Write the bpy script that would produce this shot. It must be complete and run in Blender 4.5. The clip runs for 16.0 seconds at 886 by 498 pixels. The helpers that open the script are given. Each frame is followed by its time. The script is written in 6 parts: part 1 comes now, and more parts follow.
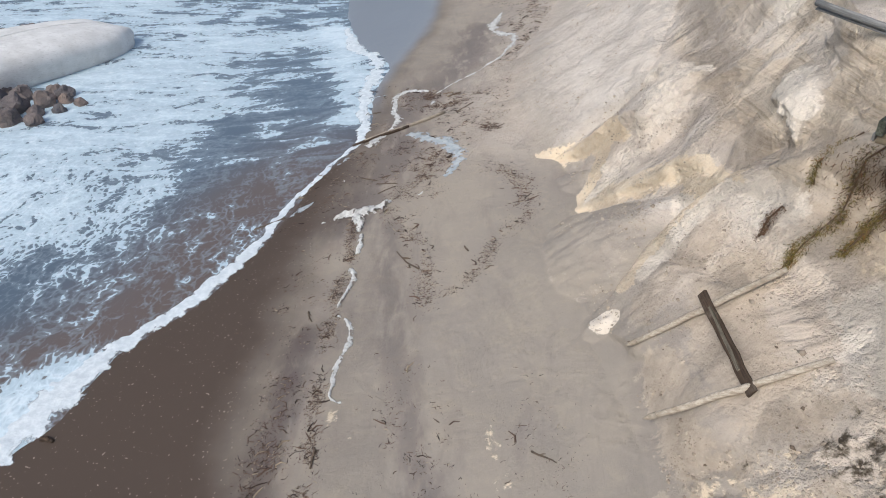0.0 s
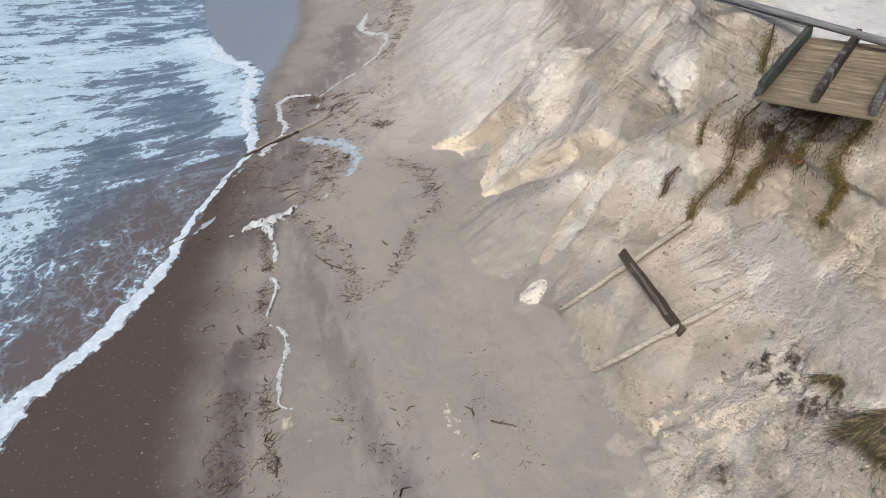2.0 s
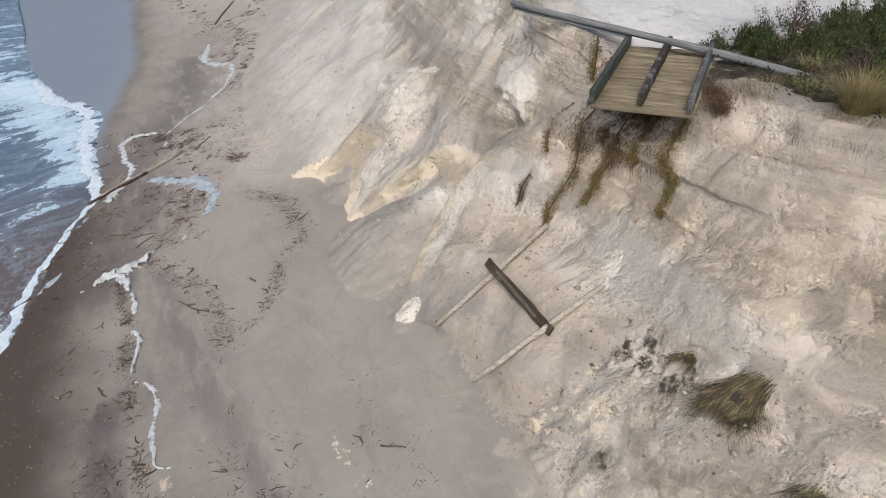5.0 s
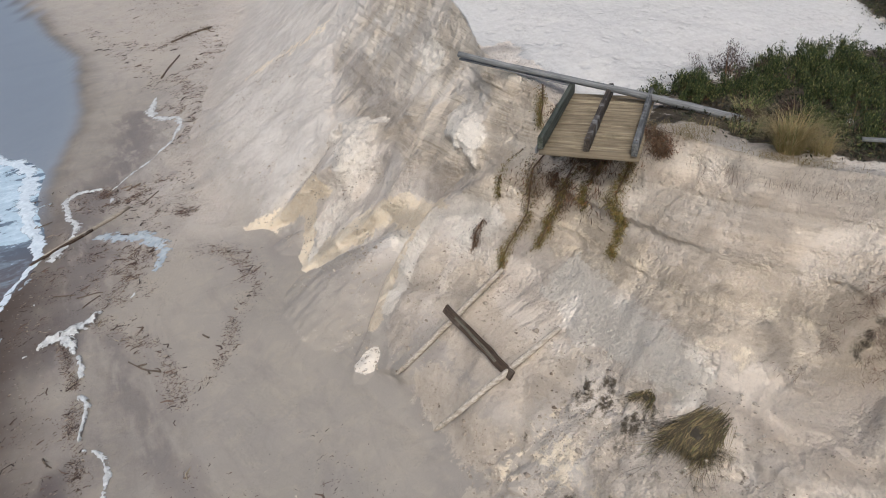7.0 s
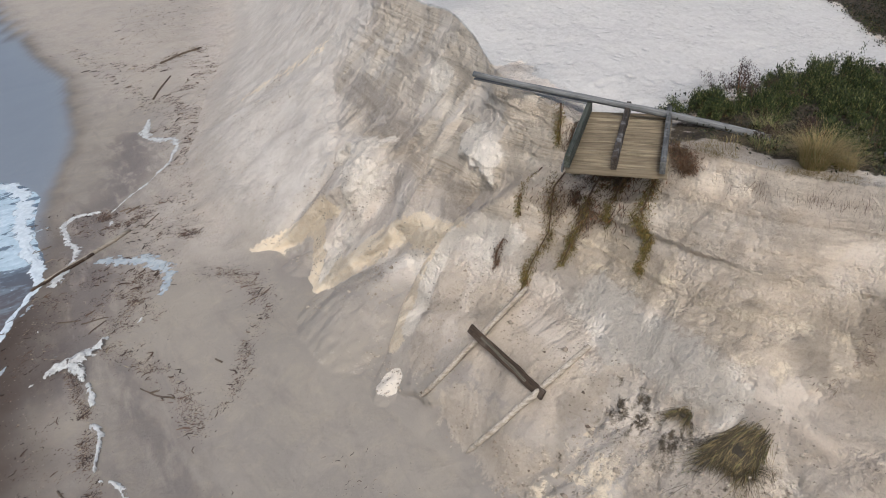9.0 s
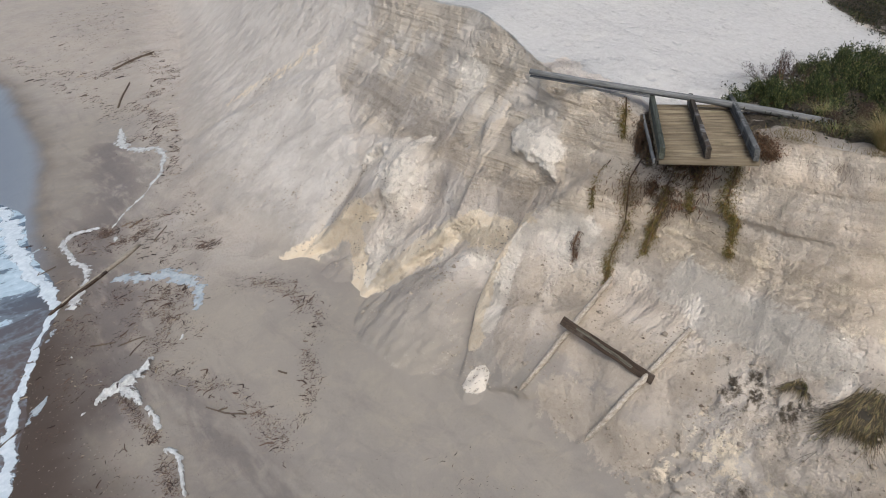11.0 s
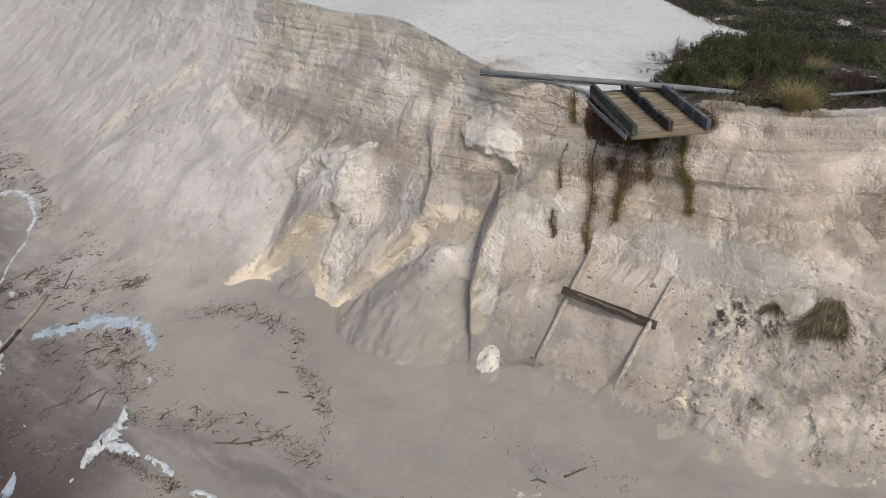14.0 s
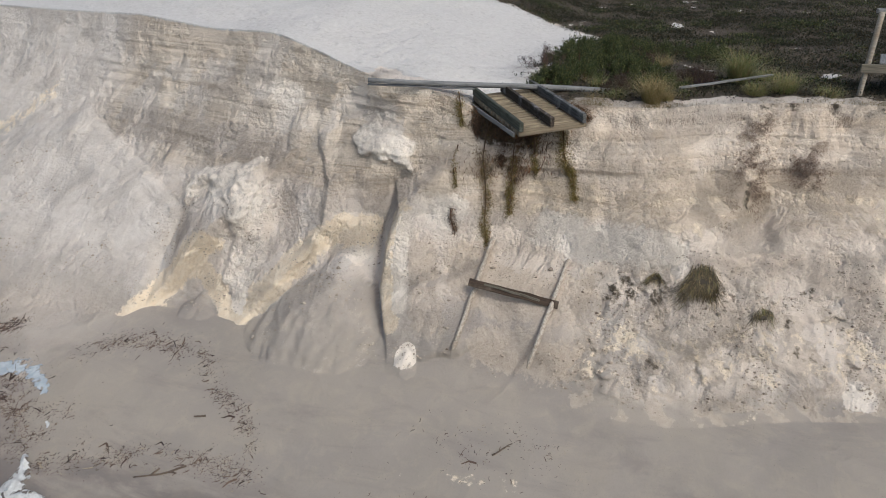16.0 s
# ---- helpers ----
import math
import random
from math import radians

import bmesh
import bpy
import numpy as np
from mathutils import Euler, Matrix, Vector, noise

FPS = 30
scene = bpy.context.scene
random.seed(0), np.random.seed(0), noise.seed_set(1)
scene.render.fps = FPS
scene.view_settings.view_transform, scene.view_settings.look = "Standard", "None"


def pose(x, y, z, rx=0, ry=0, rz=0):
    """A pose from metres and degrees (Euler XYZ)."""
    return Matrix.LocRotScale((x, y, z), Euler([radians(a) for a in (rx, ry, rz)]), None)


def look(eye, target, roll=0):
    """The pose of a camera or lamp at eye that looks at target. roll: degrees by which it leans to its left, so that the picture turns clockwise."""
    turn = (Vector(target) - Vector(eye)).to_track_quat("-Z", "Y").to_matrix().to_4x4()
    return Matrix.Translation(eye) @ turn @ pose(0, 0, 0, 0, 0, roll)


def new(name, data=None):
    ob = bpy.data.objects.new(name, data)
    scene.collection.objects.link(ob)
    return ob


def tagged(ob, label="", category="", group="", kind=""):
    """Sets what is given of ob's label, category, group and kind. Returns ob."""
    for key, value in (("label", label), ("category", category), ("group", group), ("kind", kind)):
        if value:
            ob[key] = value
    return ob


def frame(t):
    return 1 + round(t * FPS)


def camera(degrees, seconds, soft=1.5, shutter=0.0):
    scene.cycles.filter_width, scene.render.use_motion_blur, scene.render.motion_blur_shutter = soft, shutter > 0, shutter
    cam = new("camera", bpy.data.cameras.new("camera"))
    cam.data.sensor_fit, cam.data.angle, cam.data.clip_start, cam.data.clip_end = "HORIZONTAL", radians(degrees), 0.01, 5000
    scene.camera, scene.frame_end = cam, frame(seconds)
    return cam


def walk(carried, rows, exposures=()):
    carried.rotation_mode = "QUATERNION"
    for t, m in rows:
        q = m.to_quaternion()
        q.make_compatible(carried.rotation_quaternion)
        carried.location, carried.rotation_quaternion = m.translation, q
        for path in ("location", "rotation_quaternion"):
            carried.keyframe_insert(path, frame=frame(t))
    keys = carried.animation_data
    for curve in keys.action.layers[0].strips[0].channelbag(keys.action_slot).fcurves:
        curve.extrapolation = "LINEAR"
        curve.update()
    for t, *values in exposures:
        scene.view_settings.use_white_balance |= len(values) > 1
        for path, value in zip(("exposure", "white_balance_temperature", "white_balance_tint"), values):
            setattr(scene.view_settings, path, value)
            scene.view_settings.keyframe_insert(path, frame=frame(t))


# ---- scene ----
cam = camera(66.65, 16.0, soft=1.0)
PATH = [
    (0.0, pose(-0.000, -0.000, 8.000, 55.76, 0.32, 0.00)),
    (0.5, pose(-0.476, -0.130, 7.991, 55.83, 0.26, -3.29)),
    (1.0, pose(-0.845, -0.226, 7.984, 55.88, 0.21, -6.63)),
    (1.5, pose(-1.029, -0.302, 8.038, 55.83, 0.20, -9.96)),
    (2.0, pose(-1.146, -0.322, 8.040, 55.86, 0.12, -12.99)),
    (2.5, pose(-1.175, -0.338, 8.053, 55.89, 0.03, -15.88)),
    (3.0, pose(-1.164, -0.361, 8.091, 55.90, -0.03, -18.81)),
    (3.5, pose(-1.125, -0.370, 8.088, 56.02, -0.16, -21.77)),
    (4.0, pose(-1.072, -0.371, 8.128, 55.99, -0.10, -24.02)),
    (4.5, pose(-1.023, -0.360, 8.145, 56.19, -0.05, -24.70)),
    (5.0, pose(-1.019, -0.356, 8.140, 57.37, -0.08, -25.46)),
    (7.5, pose(-1.061, -0.303, 8.230, 61.85, -0.09, -30.69)),
    (8.0, pose(-1.153, -0.250, 8.228, 62.50, -0.13, -31.13)),
    (8.5, pose(-1.310, -0.136, 8.231, 62.54, -0.12, -31.42)),
    (9.0, pose(-1.664, 0.124, 8.239, 62.50, -0.06, -31.75)),
    (9.5, pose(-2.228, 0.506, 8.246, 62.47, -0.02, -32.25)),
    (11.8, pose(-5.221, 2.479, 8.308, 62.37, -0.03, -43.12)),
    (12.0, pose(-5.499, 2.666, 8.293, 62.43, -0.02, -44.09)),
    (12.5, pose(-6.046, 3.072, 8.268, 62.52, -0.07, -46.78)),
    (13.0, pose(-6.526, 3.428, 8.271, 62.51, -0.05, -50.11)),
    (13.5, pose(-6.889, 3.722, 8.272, 62.63, -0.00, -53.35)),
    (14.0, pose(-7.194, 3.971, 8.266, 63.31, -0.05, -56.68)),
    (14.5, pose(-7.446, 4.164, 8.260, 64.23, -0.10, -59.88)),
    (15.0, pose(-7.624, 4.280, 8.269, 64.36, -0.08, -62.83)),
    (15.5, pose(-7.816, 4.353, 8.258, 64.38, -0.05, -65.91)),
    (16.0, pose(-8.048, 4.399, 8.276, 64.38, -0.06, -68.91)),
]
walk(cam, PATH, [(0, -0.03, 6080, 8), (4, -0.08, 5960, 8), (9, -0.21, 5980, 8), (13, -0.25, 5960, 7), (16, -0.25, 5960, 7)])

# ---- light ----
world = bpy.data.worlds.new("sky")
scene.world = world
world.use_nodes = True
_wn = world.node_tree.nodes
_sky = _wn.new("ShaderNodeTexSky")
_sky.sky_type = "NISHITA"
_sky.sun_disc = False
_sky.sun_elevation = radians(48)
_sky.sun_rotation = radians(214)
_sky.air_density = 1.0
_sky.dust_density = 5.0
_bg = _wn["Background"]
_bg.inputs["Strength"].default_value = 0.15
world.node_tree.links.new(_sky.outputs["Color"], _bg.inputs["Color"])
_sun = bpy.data.lights.new("sun", "SUN")
_sun.energy = 1.45
_sun.angle = radians(10)
_sun.color = (1.0, 0.975, 0.935)
sun = new("sun", _sun)
sun.matrix_world = look((0, 0, 30), (8.39, 12.44, 13.3))

# ---- helpers for meshes and materials ----


def shade(mesh, smooth=True):
    if smooth:
        mesh.polygons.foreach_set("use_smooth", [True] * len(mesh.polygons))
    return mesh


def sheet(name, X, Y, Z, material):
    """A grid of points as one smooth mesh."""
    r, c = X.shape
    mesh = bpy.data.meshes.new(name)
    co = np.stack([X, Y, Z], -1).reshape(-1, 3)
    i = np.arange(r * c).reshape(r, c)
    q = np.stack([i[:-1, :-1], i[:-1, 1:], i[1:, 1:], i[1:, :-1]], -1).reshape(-1, 4)
    mesh.vertices.add(len(co))
    mesh.vertices.foreach_set("co", co.ravel())
    mesh.loops.add(q.size)
    mesh.loops.foreach_set("vertex_index", q.ravel())
    mesh.polygons.add(len(q))
    mesh.polygons.foreach_set("loop_start", np.arange(0, q.size, 4))
    mesh.update(calc_edges=True)
    shade(mesh)
    mesh.materials.append(material)
    return mesh


def soup(name, verts, faces, material, smooth=False):
    mesh = bpy.data.meshes.new(name)
    mesh.from_pydata([tuple(v) for v in verts], [], [tuple(f) for f in faces])
    mesh.update()
    shade(mesh, smooth)
    mesh.materials.append(material)
    return mesh


def paint(mesh, name, r, g, b):
    """What the ground is made of, point by point."""
    layer = mesh.color_attributes.new(name, "FLOAT_COLOR", "POINT")
    n = len(mesh.vertices)
    rgba = np.ones((n, 4), np.float32)
    for k, v in enumerate((r, g, b)):
        rgba[:, k] = np.clip(np.broadcast_to(v, r.shape).ravel(), 0, 1)
    layer.data.foreach_set("color", rgba.ravel())


def empty(name, m=None):
    ob = new(name)
    if m is not None:
        ob.matrix_world = m
    return ob


def part(name, mesh, parent, label=""):
    ob = new(name, mesh)
    ob.parent = parent
    return tagged(ob, label)


def tidy(bm, name, material, smooth=False):
    bmesh.ops.recalc_face_normals(bm, faces=bm.faces)
    mesh = bpy.data.meshes.new(name)
    bm.to_mesh(mesh)
    bm.free()
    shade(mesh, smooth)
    mesh.materials.append(material)
    return mesh


def plank_mesh(name, length, width, thick, material, seed=0, bevel=0.008, wobble=0.004, cuts=6):
    """A weathered board along x from 0 to length, centred on y and z, with worn edges and ragged ends."""
    rng = random.Random(seed)
    bm = bmesh.new()
    ring = []
    b = min(bevel, thick * 0.45)
    outline = [(-width / 2 + b, -thick / 2), (width / 2 - b, -thick / 2), (width / 2, -thick / 2 + b), (width / 2, thick / 2 - b),
               (width / 2 - b, thick / 2), (-width / 2 + b, thick / 2), (-width / 2, thick / 2 - b), (-width / 2, -thick / 2 + b)]
    for k in range(cuts + 1):
        x = length * k / cuts
        dy, dz = rng.uniform(-wobble, wobble), rng.uniform(-wobble, wobble)
        ends = 0.012 if k in (0, cuts) else 0.0
        ring.append([bm.verts.new((x + rng.uniform(-ends, ends), y + dy, z + dz)) for y, z in outline])
    for a, c in zip(ring[:-1], ring[1:]):
        for j in range(8):
            bm.faces.new((a[j], a[(j + 1) % 8], c[(j + 1) % 8], c[j]))
    bm.faces.new(ring[0][::-1]), bm.faces.new(ring[-1])
    return tidy(bm, name, material)


def pole_mesh(name, path, radii, material, sides=12, seed=0, rough=0.06, caps=True):
    """A round pole, stem or stick along a path, uneven along its length."""
    rng = random.Random(seed)
    pts = [Vector(p) for p in path]
    bm = bmesh.new()
    rings = []
    for k, p in enumerate(pts):
        d = (pts[min(k + 1, len(pts) - 1)] - pts[max(k - 1, 0)]).normalized()
        side = d.cross(Vector((0.13, 0.21, 0.97)) if abs(d.z) < 0.9 else Vector((1, 0, 0))).normalized()
        up = side.cross(d)
        ring = []
        for j in range(sides):
            a = 2 * math.pi * j / sides
            r = radii[k] * (1 + rng.uniform(-rough, rough))
            ring.append(bm.verts.new(p + side * (r * math.cos(a)) + up * (r * math.sin(a))))
        rings.append(ring)
    for a, c in zip(rings[:-1], rings[1:]):
        for j in range(sides):
            bm.faces.new((a[j], a[(j + 1) % sides], c[(j + 1) % sides], c[j]))
    if caps:
        bm.faces.new(rings[0][::-1]), bm.faces.new(rings[-1])
    return tidy(bm, name, material, sides > 6)


def line_points(a, b, n, sag=0.0):
    a, b = Vector(a), Vector(b)
    return [a.lerp(b, k / (n - 1)) + Vector((0, 0, -sag * math.sin(math.pi * k / (n - 1)))) for k in range(n)]


class Nodes:
    """A short hand for node materials."""

    def __init__(self, name):
        self.mat = bpy.data.materials.new(name)
        self.mat.use_nodes = True
        self.t = self.mat.node_tree
        self.bsdf = self.t.nodes["Principled BSDF"]

    def add(self, kind, **props):
        n = self.t.nodes.new(kind)
        for k, v in props.items():
            n.inputs[k.replace("_", " ")].default_value = v
        return n

    def link(self, a, b):
        self.t.links.new(a, b)

    def coords(self):
        return self.add("ShaderNodeTexCoord").outputs["Object"]

    def scaled(self, vec, s):
        m = self.add("ShaderNodeMapping")
        m.inputs["Scale"].default_value = s
        self.link(vec, m.inputs["Vector"])
        return m.outputs["Vector"]

    def noise(self, scale, detail=4.0, rough=0.55, vec=None, distort=0.0):
        n = self.add("ShaderNodeTexNoise", Scale=scale, Detail=detail, Roughness=rough, Distortion=distort)
        if vec is not None:
            self.link(vec, n.inputs["Vector"])
        return n.outputs["Fac"]

    def ramp(self, fac, lo, hi):
        m = self.add("ShaderNodeMapRange")
        m.interpolation_type = "SMOOTHSTEP"
        m.inputs["From Min"].default_value, m.inputs["From Max"].default_value = lo, hi
        self.link(fac, m.inputs["Value"])
        return m.outputs["Result"]

    def math(self, op, a, b=0.0, c=None):
        m = self.add("ShaderNodeMath")
        m.operation = op
        for k, v in enumerate((a, b) if c is None else (a, b, c)):
            if isinstance(v, (int, float)):
                m.inputs[k].default_value = v
            else:
                self.link(v, m.inputs[k])
        return m.outputs["Value"]

    def mix(self, fac, a, b, blend="MIX"):
        m = self.t.nodes.new("ShaderNodeMix")
        m.data_type, m.blend_type = "RGBA", blend
        for sock, v in ((m.inputs[0], fac), (m.inputs[6], a), (m.inputs[7], b)):
            if isinstance(v, (int, float)):
                sock.default_value = v
            elif isinstance(v, tuple):
                sock.default_value = (*v, 1.0)
            else:
                self.link(v, sock)
        return m.outputs[2]

    def attribute(self, name):
        a = self.add("ShaderNodeAttribute")
        a.attribute_name = name
        s = self.add("ShaderNodeSeparateColor")
        self.link(a.outputs["Color"], s.inputs["Color"])
        return s.outputs["Red"], s.outputs["Green"], s.outputs["Blue"]

    def random(self):
        return self.add("ShaderNodeObjectInfo").outputs["Random"]

    def island(self):
        return self.add("ShaderNodeNewGeometry").outputs["Random Per Island"]

    def bump(self, height, strength=0.5, distance=0.02):
        b = self.add("ShaderNodeBump", Strength=strength, Distance=distance)
        self.link(height, b.inputs["Height"])
        self.link(b.outputs["Normal"], self.bsdf.inputs["Normal"])

    def done(self, color, rough=0.8, spec=0.3):
        for sock, v in ((self.bsdf.inputs["Base Color"], color), (self.bsdf.inputs["Roughness"], rough), (self.bsdf.inputs["Specular IOR Level"], spec)):
            if isinstance(v, (int, float)):
                sock.default_value = v
            elif isinstance(v, tuple):
                sock.default_value = (*v, 1.0)
            else:
                self.link(v, sock)
        return self.mat

# ---- materials ----


def make_sand():
    n = Nodes("sand_and_dune_soil")
    vec = n.coords()
    ochre, pale, grey = n.attribute("soil")
    wet, roots, dune = n.attribute("cover")
    face, lumps, film_sheen = n.attribute("form")
    calm, silt, warm = n.attribute("rest")
    rough_ground = n.math("SUBTRACT", 1.0, n.math("MULTIPLY", calm, 0.58))
    big, mid, small, fine = n.noise(0.35, 5, 0.6, vec), n.noise(2.2, 6, 0.65, vec, 0.6), n.noise(7.5, 7, 0.72, vec, 0.5), n.noise(30, 5, 0.6, vec)
    grain = n.noise(160, 2, 0.5, vec)
    beach = n.mix(n.ramp(big, 0.35, 0.65), (0.345, 0.302, 0.248), (0.308, 0.272, 0.232))
    beach = n.mix(n.math("MULTIPLY", n.ramp(mid, 0.45, 0.72), 0.7), beach, (0.385, 0.332, 0.26))
    smear = n.noise(0.8, 6, 0.68, n.scaled(vec, (1.3, 0.35, 1.0)), 0.8)
    beach = n.mix(n.math("MULTIPLY", n.ramp(smear, 0.50, 0.70), 0.6), beach, (0.245, 0.215, 0.193))
    # standing face: thin beds of sand, browner and greyer by turns, broken by slips
    lay = n.noise(1.0, 6, 0.65, n.scaled(vec, (0.22, 0.22, 3.2)), 0.6)
    lay2 = n.noise(1.0, 4, 0.6, n.scaled(vec, (0.3, 0.3, 13.0)), 1.0)
    flute = n.noise(1.0, 5, 0.65, n.scaled(vec, (3.2, 3.2, 0.5)), 0.5)
    rub = n.ramp(n.noise(0.8, 4, 0.6, vec, 0.4), 0.42, 0.60)
    rock = n.mix(n.ramp(lay, 0.34, 0.66), (0.635, 0.525, 0.395), (0.715, 0.62, 0.495))
    beds = n.math("MULTIPLY", n.ramp(lay2, 0.46, 0.62), n.math("ADD", 0.28, n.math("MULTIPLY", n.ramp(mid, 0.40, 0.62), 0.55)))
    rock = n.mix(beds, rock, (0.42, 0.335, 0.24))
    rock = n.mix(n.math("MULTIPLY", n.ramp(flute, 0.50, 0.70), n.math("MULTIPLY", n.ramp(face, 0.82, 1.0), 0.4)), rock, (0.60, 0.545, 0.48))
    rock = n.mix(n.math("MULTIPLY", n.ramp(flute, 0.46, 0.30), n.math("MULTIPLY", n.ramp(face, 0.82, 1.0), 0.28)), rock, (0.37, 0.305, 0.245))
    loose = n.mix(n.ramp(mid, 0.35, 0.68), (0.645, 0.555, 0.455), (0.70, 0.62, 0.53))
    loose = n.mix(n.math("MULTIPLY", n.math("MULTIPLY", n.ramp(small, 0.52, 0.74), rub), 0.35), loose, (0.38, 0.32, 0.26))
    cliffs = n.mix(n.ramp(n.math("ADD", face, n.math("MULTIPLY", n.math("SUBTRACT", mid, 0.5), 0.8)), 0.2, 0.9), loose, rock)
    # sheets of slipped sand: whitish crusts and greyer wash, ragged at the rim
    edge_shift = n.math("MULTIPLY", n.math("SUBTRACT", small, 0.5), 0.22)
    crust = n.ramp(n.math("ADD", n.noise(0.62, 5, 0.58, n.scaled(vec, (1.0, 1.0, 0.9)), 0.4), edge_shift), 0.525, 0.575)
    wash = n.ramp(n.math("ADD", n.noise(0.5, 5, 0.6, n.scaled(vec, (1.1, 0.9, 1.2)), 0.3), edge_shift), 0.53, 0.62)
    cliffs = n.mix(n.math("MULTIPLY", wash, n.math("MULTIPLY", rough_ground, 0.38)), cliffs, (0.47, 0.395, 0.325))
    cliffs = n.mix(n.math("MULTIPLY", crust, n.math("MULTIPLY", rough_ground, 0.6)), cliffs, (0.67, 0.60, 0.52))
    # even tone of slipped sand, also the painted haze of the far slope
    cliffs = n.mix(n.math("MULTIPLY", calm, 0.8), cliffs, n.mix(n.ramp(mid, 0.35, 0.65), (0.505, 0.455, 0.395), (0.585, 0.535, 0.47)))
    cream = n.mix(n.ramp(lay, 0.36, 0.64), (0.66, 0.535, 0.405), (0.76, 0.645, 0.515))
    cliffs = n.mix(n.math("MULTIPLY", warm, 0.6), cliffs, cream)
    col = n.mix(lumps, beach, cliffs)
    shift_ = n.math("MULTIPLY", n.math("SUBTRACT", mid, 0.5), 1.3)
    fine_shift = n.math("MULTIPLY", n.math("SUBTRACT", small, 0.5), 1.0)
    wob = n.math("ADD", shift_, fine_shift)

    def patch(col, mask, tone, tone2, lo=0.3, hi=0.6, most=1.0):
        m = n.ramp(n.math("ADD", mask, n.math("MULTIPLY", wob, n.ramp(mask, 0.0, 0.3))), lo, hi)
        return n.mix(n.math("MULTIPLY", m, most), col, n.mix(n.ramp(small, 0.35, 0.65), tone, tone2))

    # greyer soil, together with the painted shade of the gullies
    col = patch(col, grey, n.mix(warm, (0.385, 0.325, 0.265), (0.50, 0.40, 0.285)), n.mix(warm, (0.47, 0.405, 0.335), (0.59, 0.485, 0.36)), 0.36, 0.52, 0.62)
    col = patch(col, ochre, (0.74, 0.60, 0.415), (0.78, 0.665, 0.50), 0.36, 0.52, 0.85)
    col = patch(col, pale, (0.80, 0.715, 0.60), (0.75, 0.665, 0.555), 0.38, 0.52, 0.85)
    col = patch(col, dune, (0.535, 0.505, 0.46), (0.60, 0.57, 0.525))
    # dark root and plant soil, and the painted shade under the boardwalk
    col = patch(col, roots, (0.06, 0.048, 0.035), (0.12, 0.095, 0.065))
    # crumbs, cracks and crusts of the fallen sand; pits between crumbs get painted shade
    pit_shade = n.math("MULTIPLY", n.ramp(small, 0.47, 0.34), n.math("MULTIPLY", n.math("MULTIPLY", lumps, rub), n.math("SUBTRACT", 0.26, n.math("MULTIPLY", n.ramp(ochre, 0.4, 0.7), 0.2))))
    col = n.mix(pit_shade, col, n.mix(0.62, col, (0.10, 0.075, 0.055)))
    warp = n.add("ShaderNodeTexNoise", Scale=2.0, Detail=4.0)
    n.link(vec, warp.inputs["Vector"])
    bent = n.mix(0.12, vec, warp.outputs["Color"])
    crack = n.add("ShaderNodeTexVoronoi", Scale=4.0)
    crack.feature = "DISTANCE_TO_EDGE"
    n.link(bent, crack.inputs["Vector"])
    lines = n.math("MULTIPLY", n.ramp(crack.outputs["Distance"], 0.035, 0.0), n.math("MULTIPLY", n.ramp(mid, 0.52, 0.64), n.math("MULTIPLY", lumps, n.math("SUBTRACT", 1.0, dune))))
    col = n.mix(n.math("MULTIPLY", lines, 0.22), col, (0.15, 0.115, 0.085))
    col = n.mix(n.math("MULTIPLY", n.ramp(fine, 0.45, 0.75), n.math("ADD", 0.14, n.math("MULTIPLY", n.math("SUBTRACT", lumps, dune), 0.16))), col, n.mix(0.5, col, (0.1, 0.075, 0.055)))
    speck = n.math("MULTIPLY", n.ramp(n.noise(26, 3, 0.6, vec), 0.64, 0.72), n.ramp(n.noise(1.1, 4, 0.6, vec), 0.48, 0.62))
    col = n.mix(n.math("MULTIPLY", speck, n.math("MULTIPLY", n.math("SUBTRACT", 1.0, dune), 0.45)), col, (0.12, 0.09, 0.07))
    wetm = n.ramp(n.math("ADD", wet, n.math("MULTIPLY", n.math("SUBTRACT", big, 0.5), 0.4)), 0.06, 0.92)
    stain_m = n.math("MULTIPLY", silt, n.ramp(n.math("ADD", n.noise(1.6, 5, 0.6, n.scaled(vec, (1.5, 0.5, 1.0)), 0.3), n.math("MULTIPLY", silt, 0.25)), 0.45, 0.68))
    col = n.mix(n.math("MULTIPLY", stain_m, 0.85), col, (0.115, 0.098, 0.098))
    col = n.mix(wetm, col, (0.070, 0.047, 0.031))
    # bluish sky reflection of the water film, painted into the base colour
    col = n.mix(n.math("MULTIPLY", film_sheen, 0.75), col, (0.27, 0.305, 0.345))
    shells = n.ramp(n.noise(17, 1, 0.4, vec), 0.72, 0.745)
    col = n.mix(n.math("MULTIPLY", shells, n.math("MULTIPLY", wetm, 0.55)), col, (0.45, 0.38, 0.30))
    rough = n.math("SUBTRACT", 0.92, n.math("MULTIPLY", wetm, 0.18))
    rough = n.math("SUBTRACT", rough, n.math("MULTIPLY", film_sheen, 0.32))
    tread = n.add("ShaderNodeTexVoronoi", Scale=2.7)
    n.link(n.mix(0.08, vec, warp.outputs["Color"]), tread.inputs["Vector"])
    dimple = n.math("ADD", n.ramp(tread.outputs["Distance"], 0.05, 0.34), n.math("MULTIPLY", n.noise(5.5, 3, 0.55, vec), 0.5))
    crumb = n.add("ShaderNodeTexVoronoi", Scale=9.0, Detail=2.0, Roughness=0.7)
    n.link(n.mix(0.05, vec, n.add("ShaderNodeTexNoise", Scale=7.0, Detail=4.0).outputs["Color"]), crumb.inputs["Vector"])
    broken = n.ramp(n.noise(0.9, 5, 0.6, vec), 0.44, 0.58)
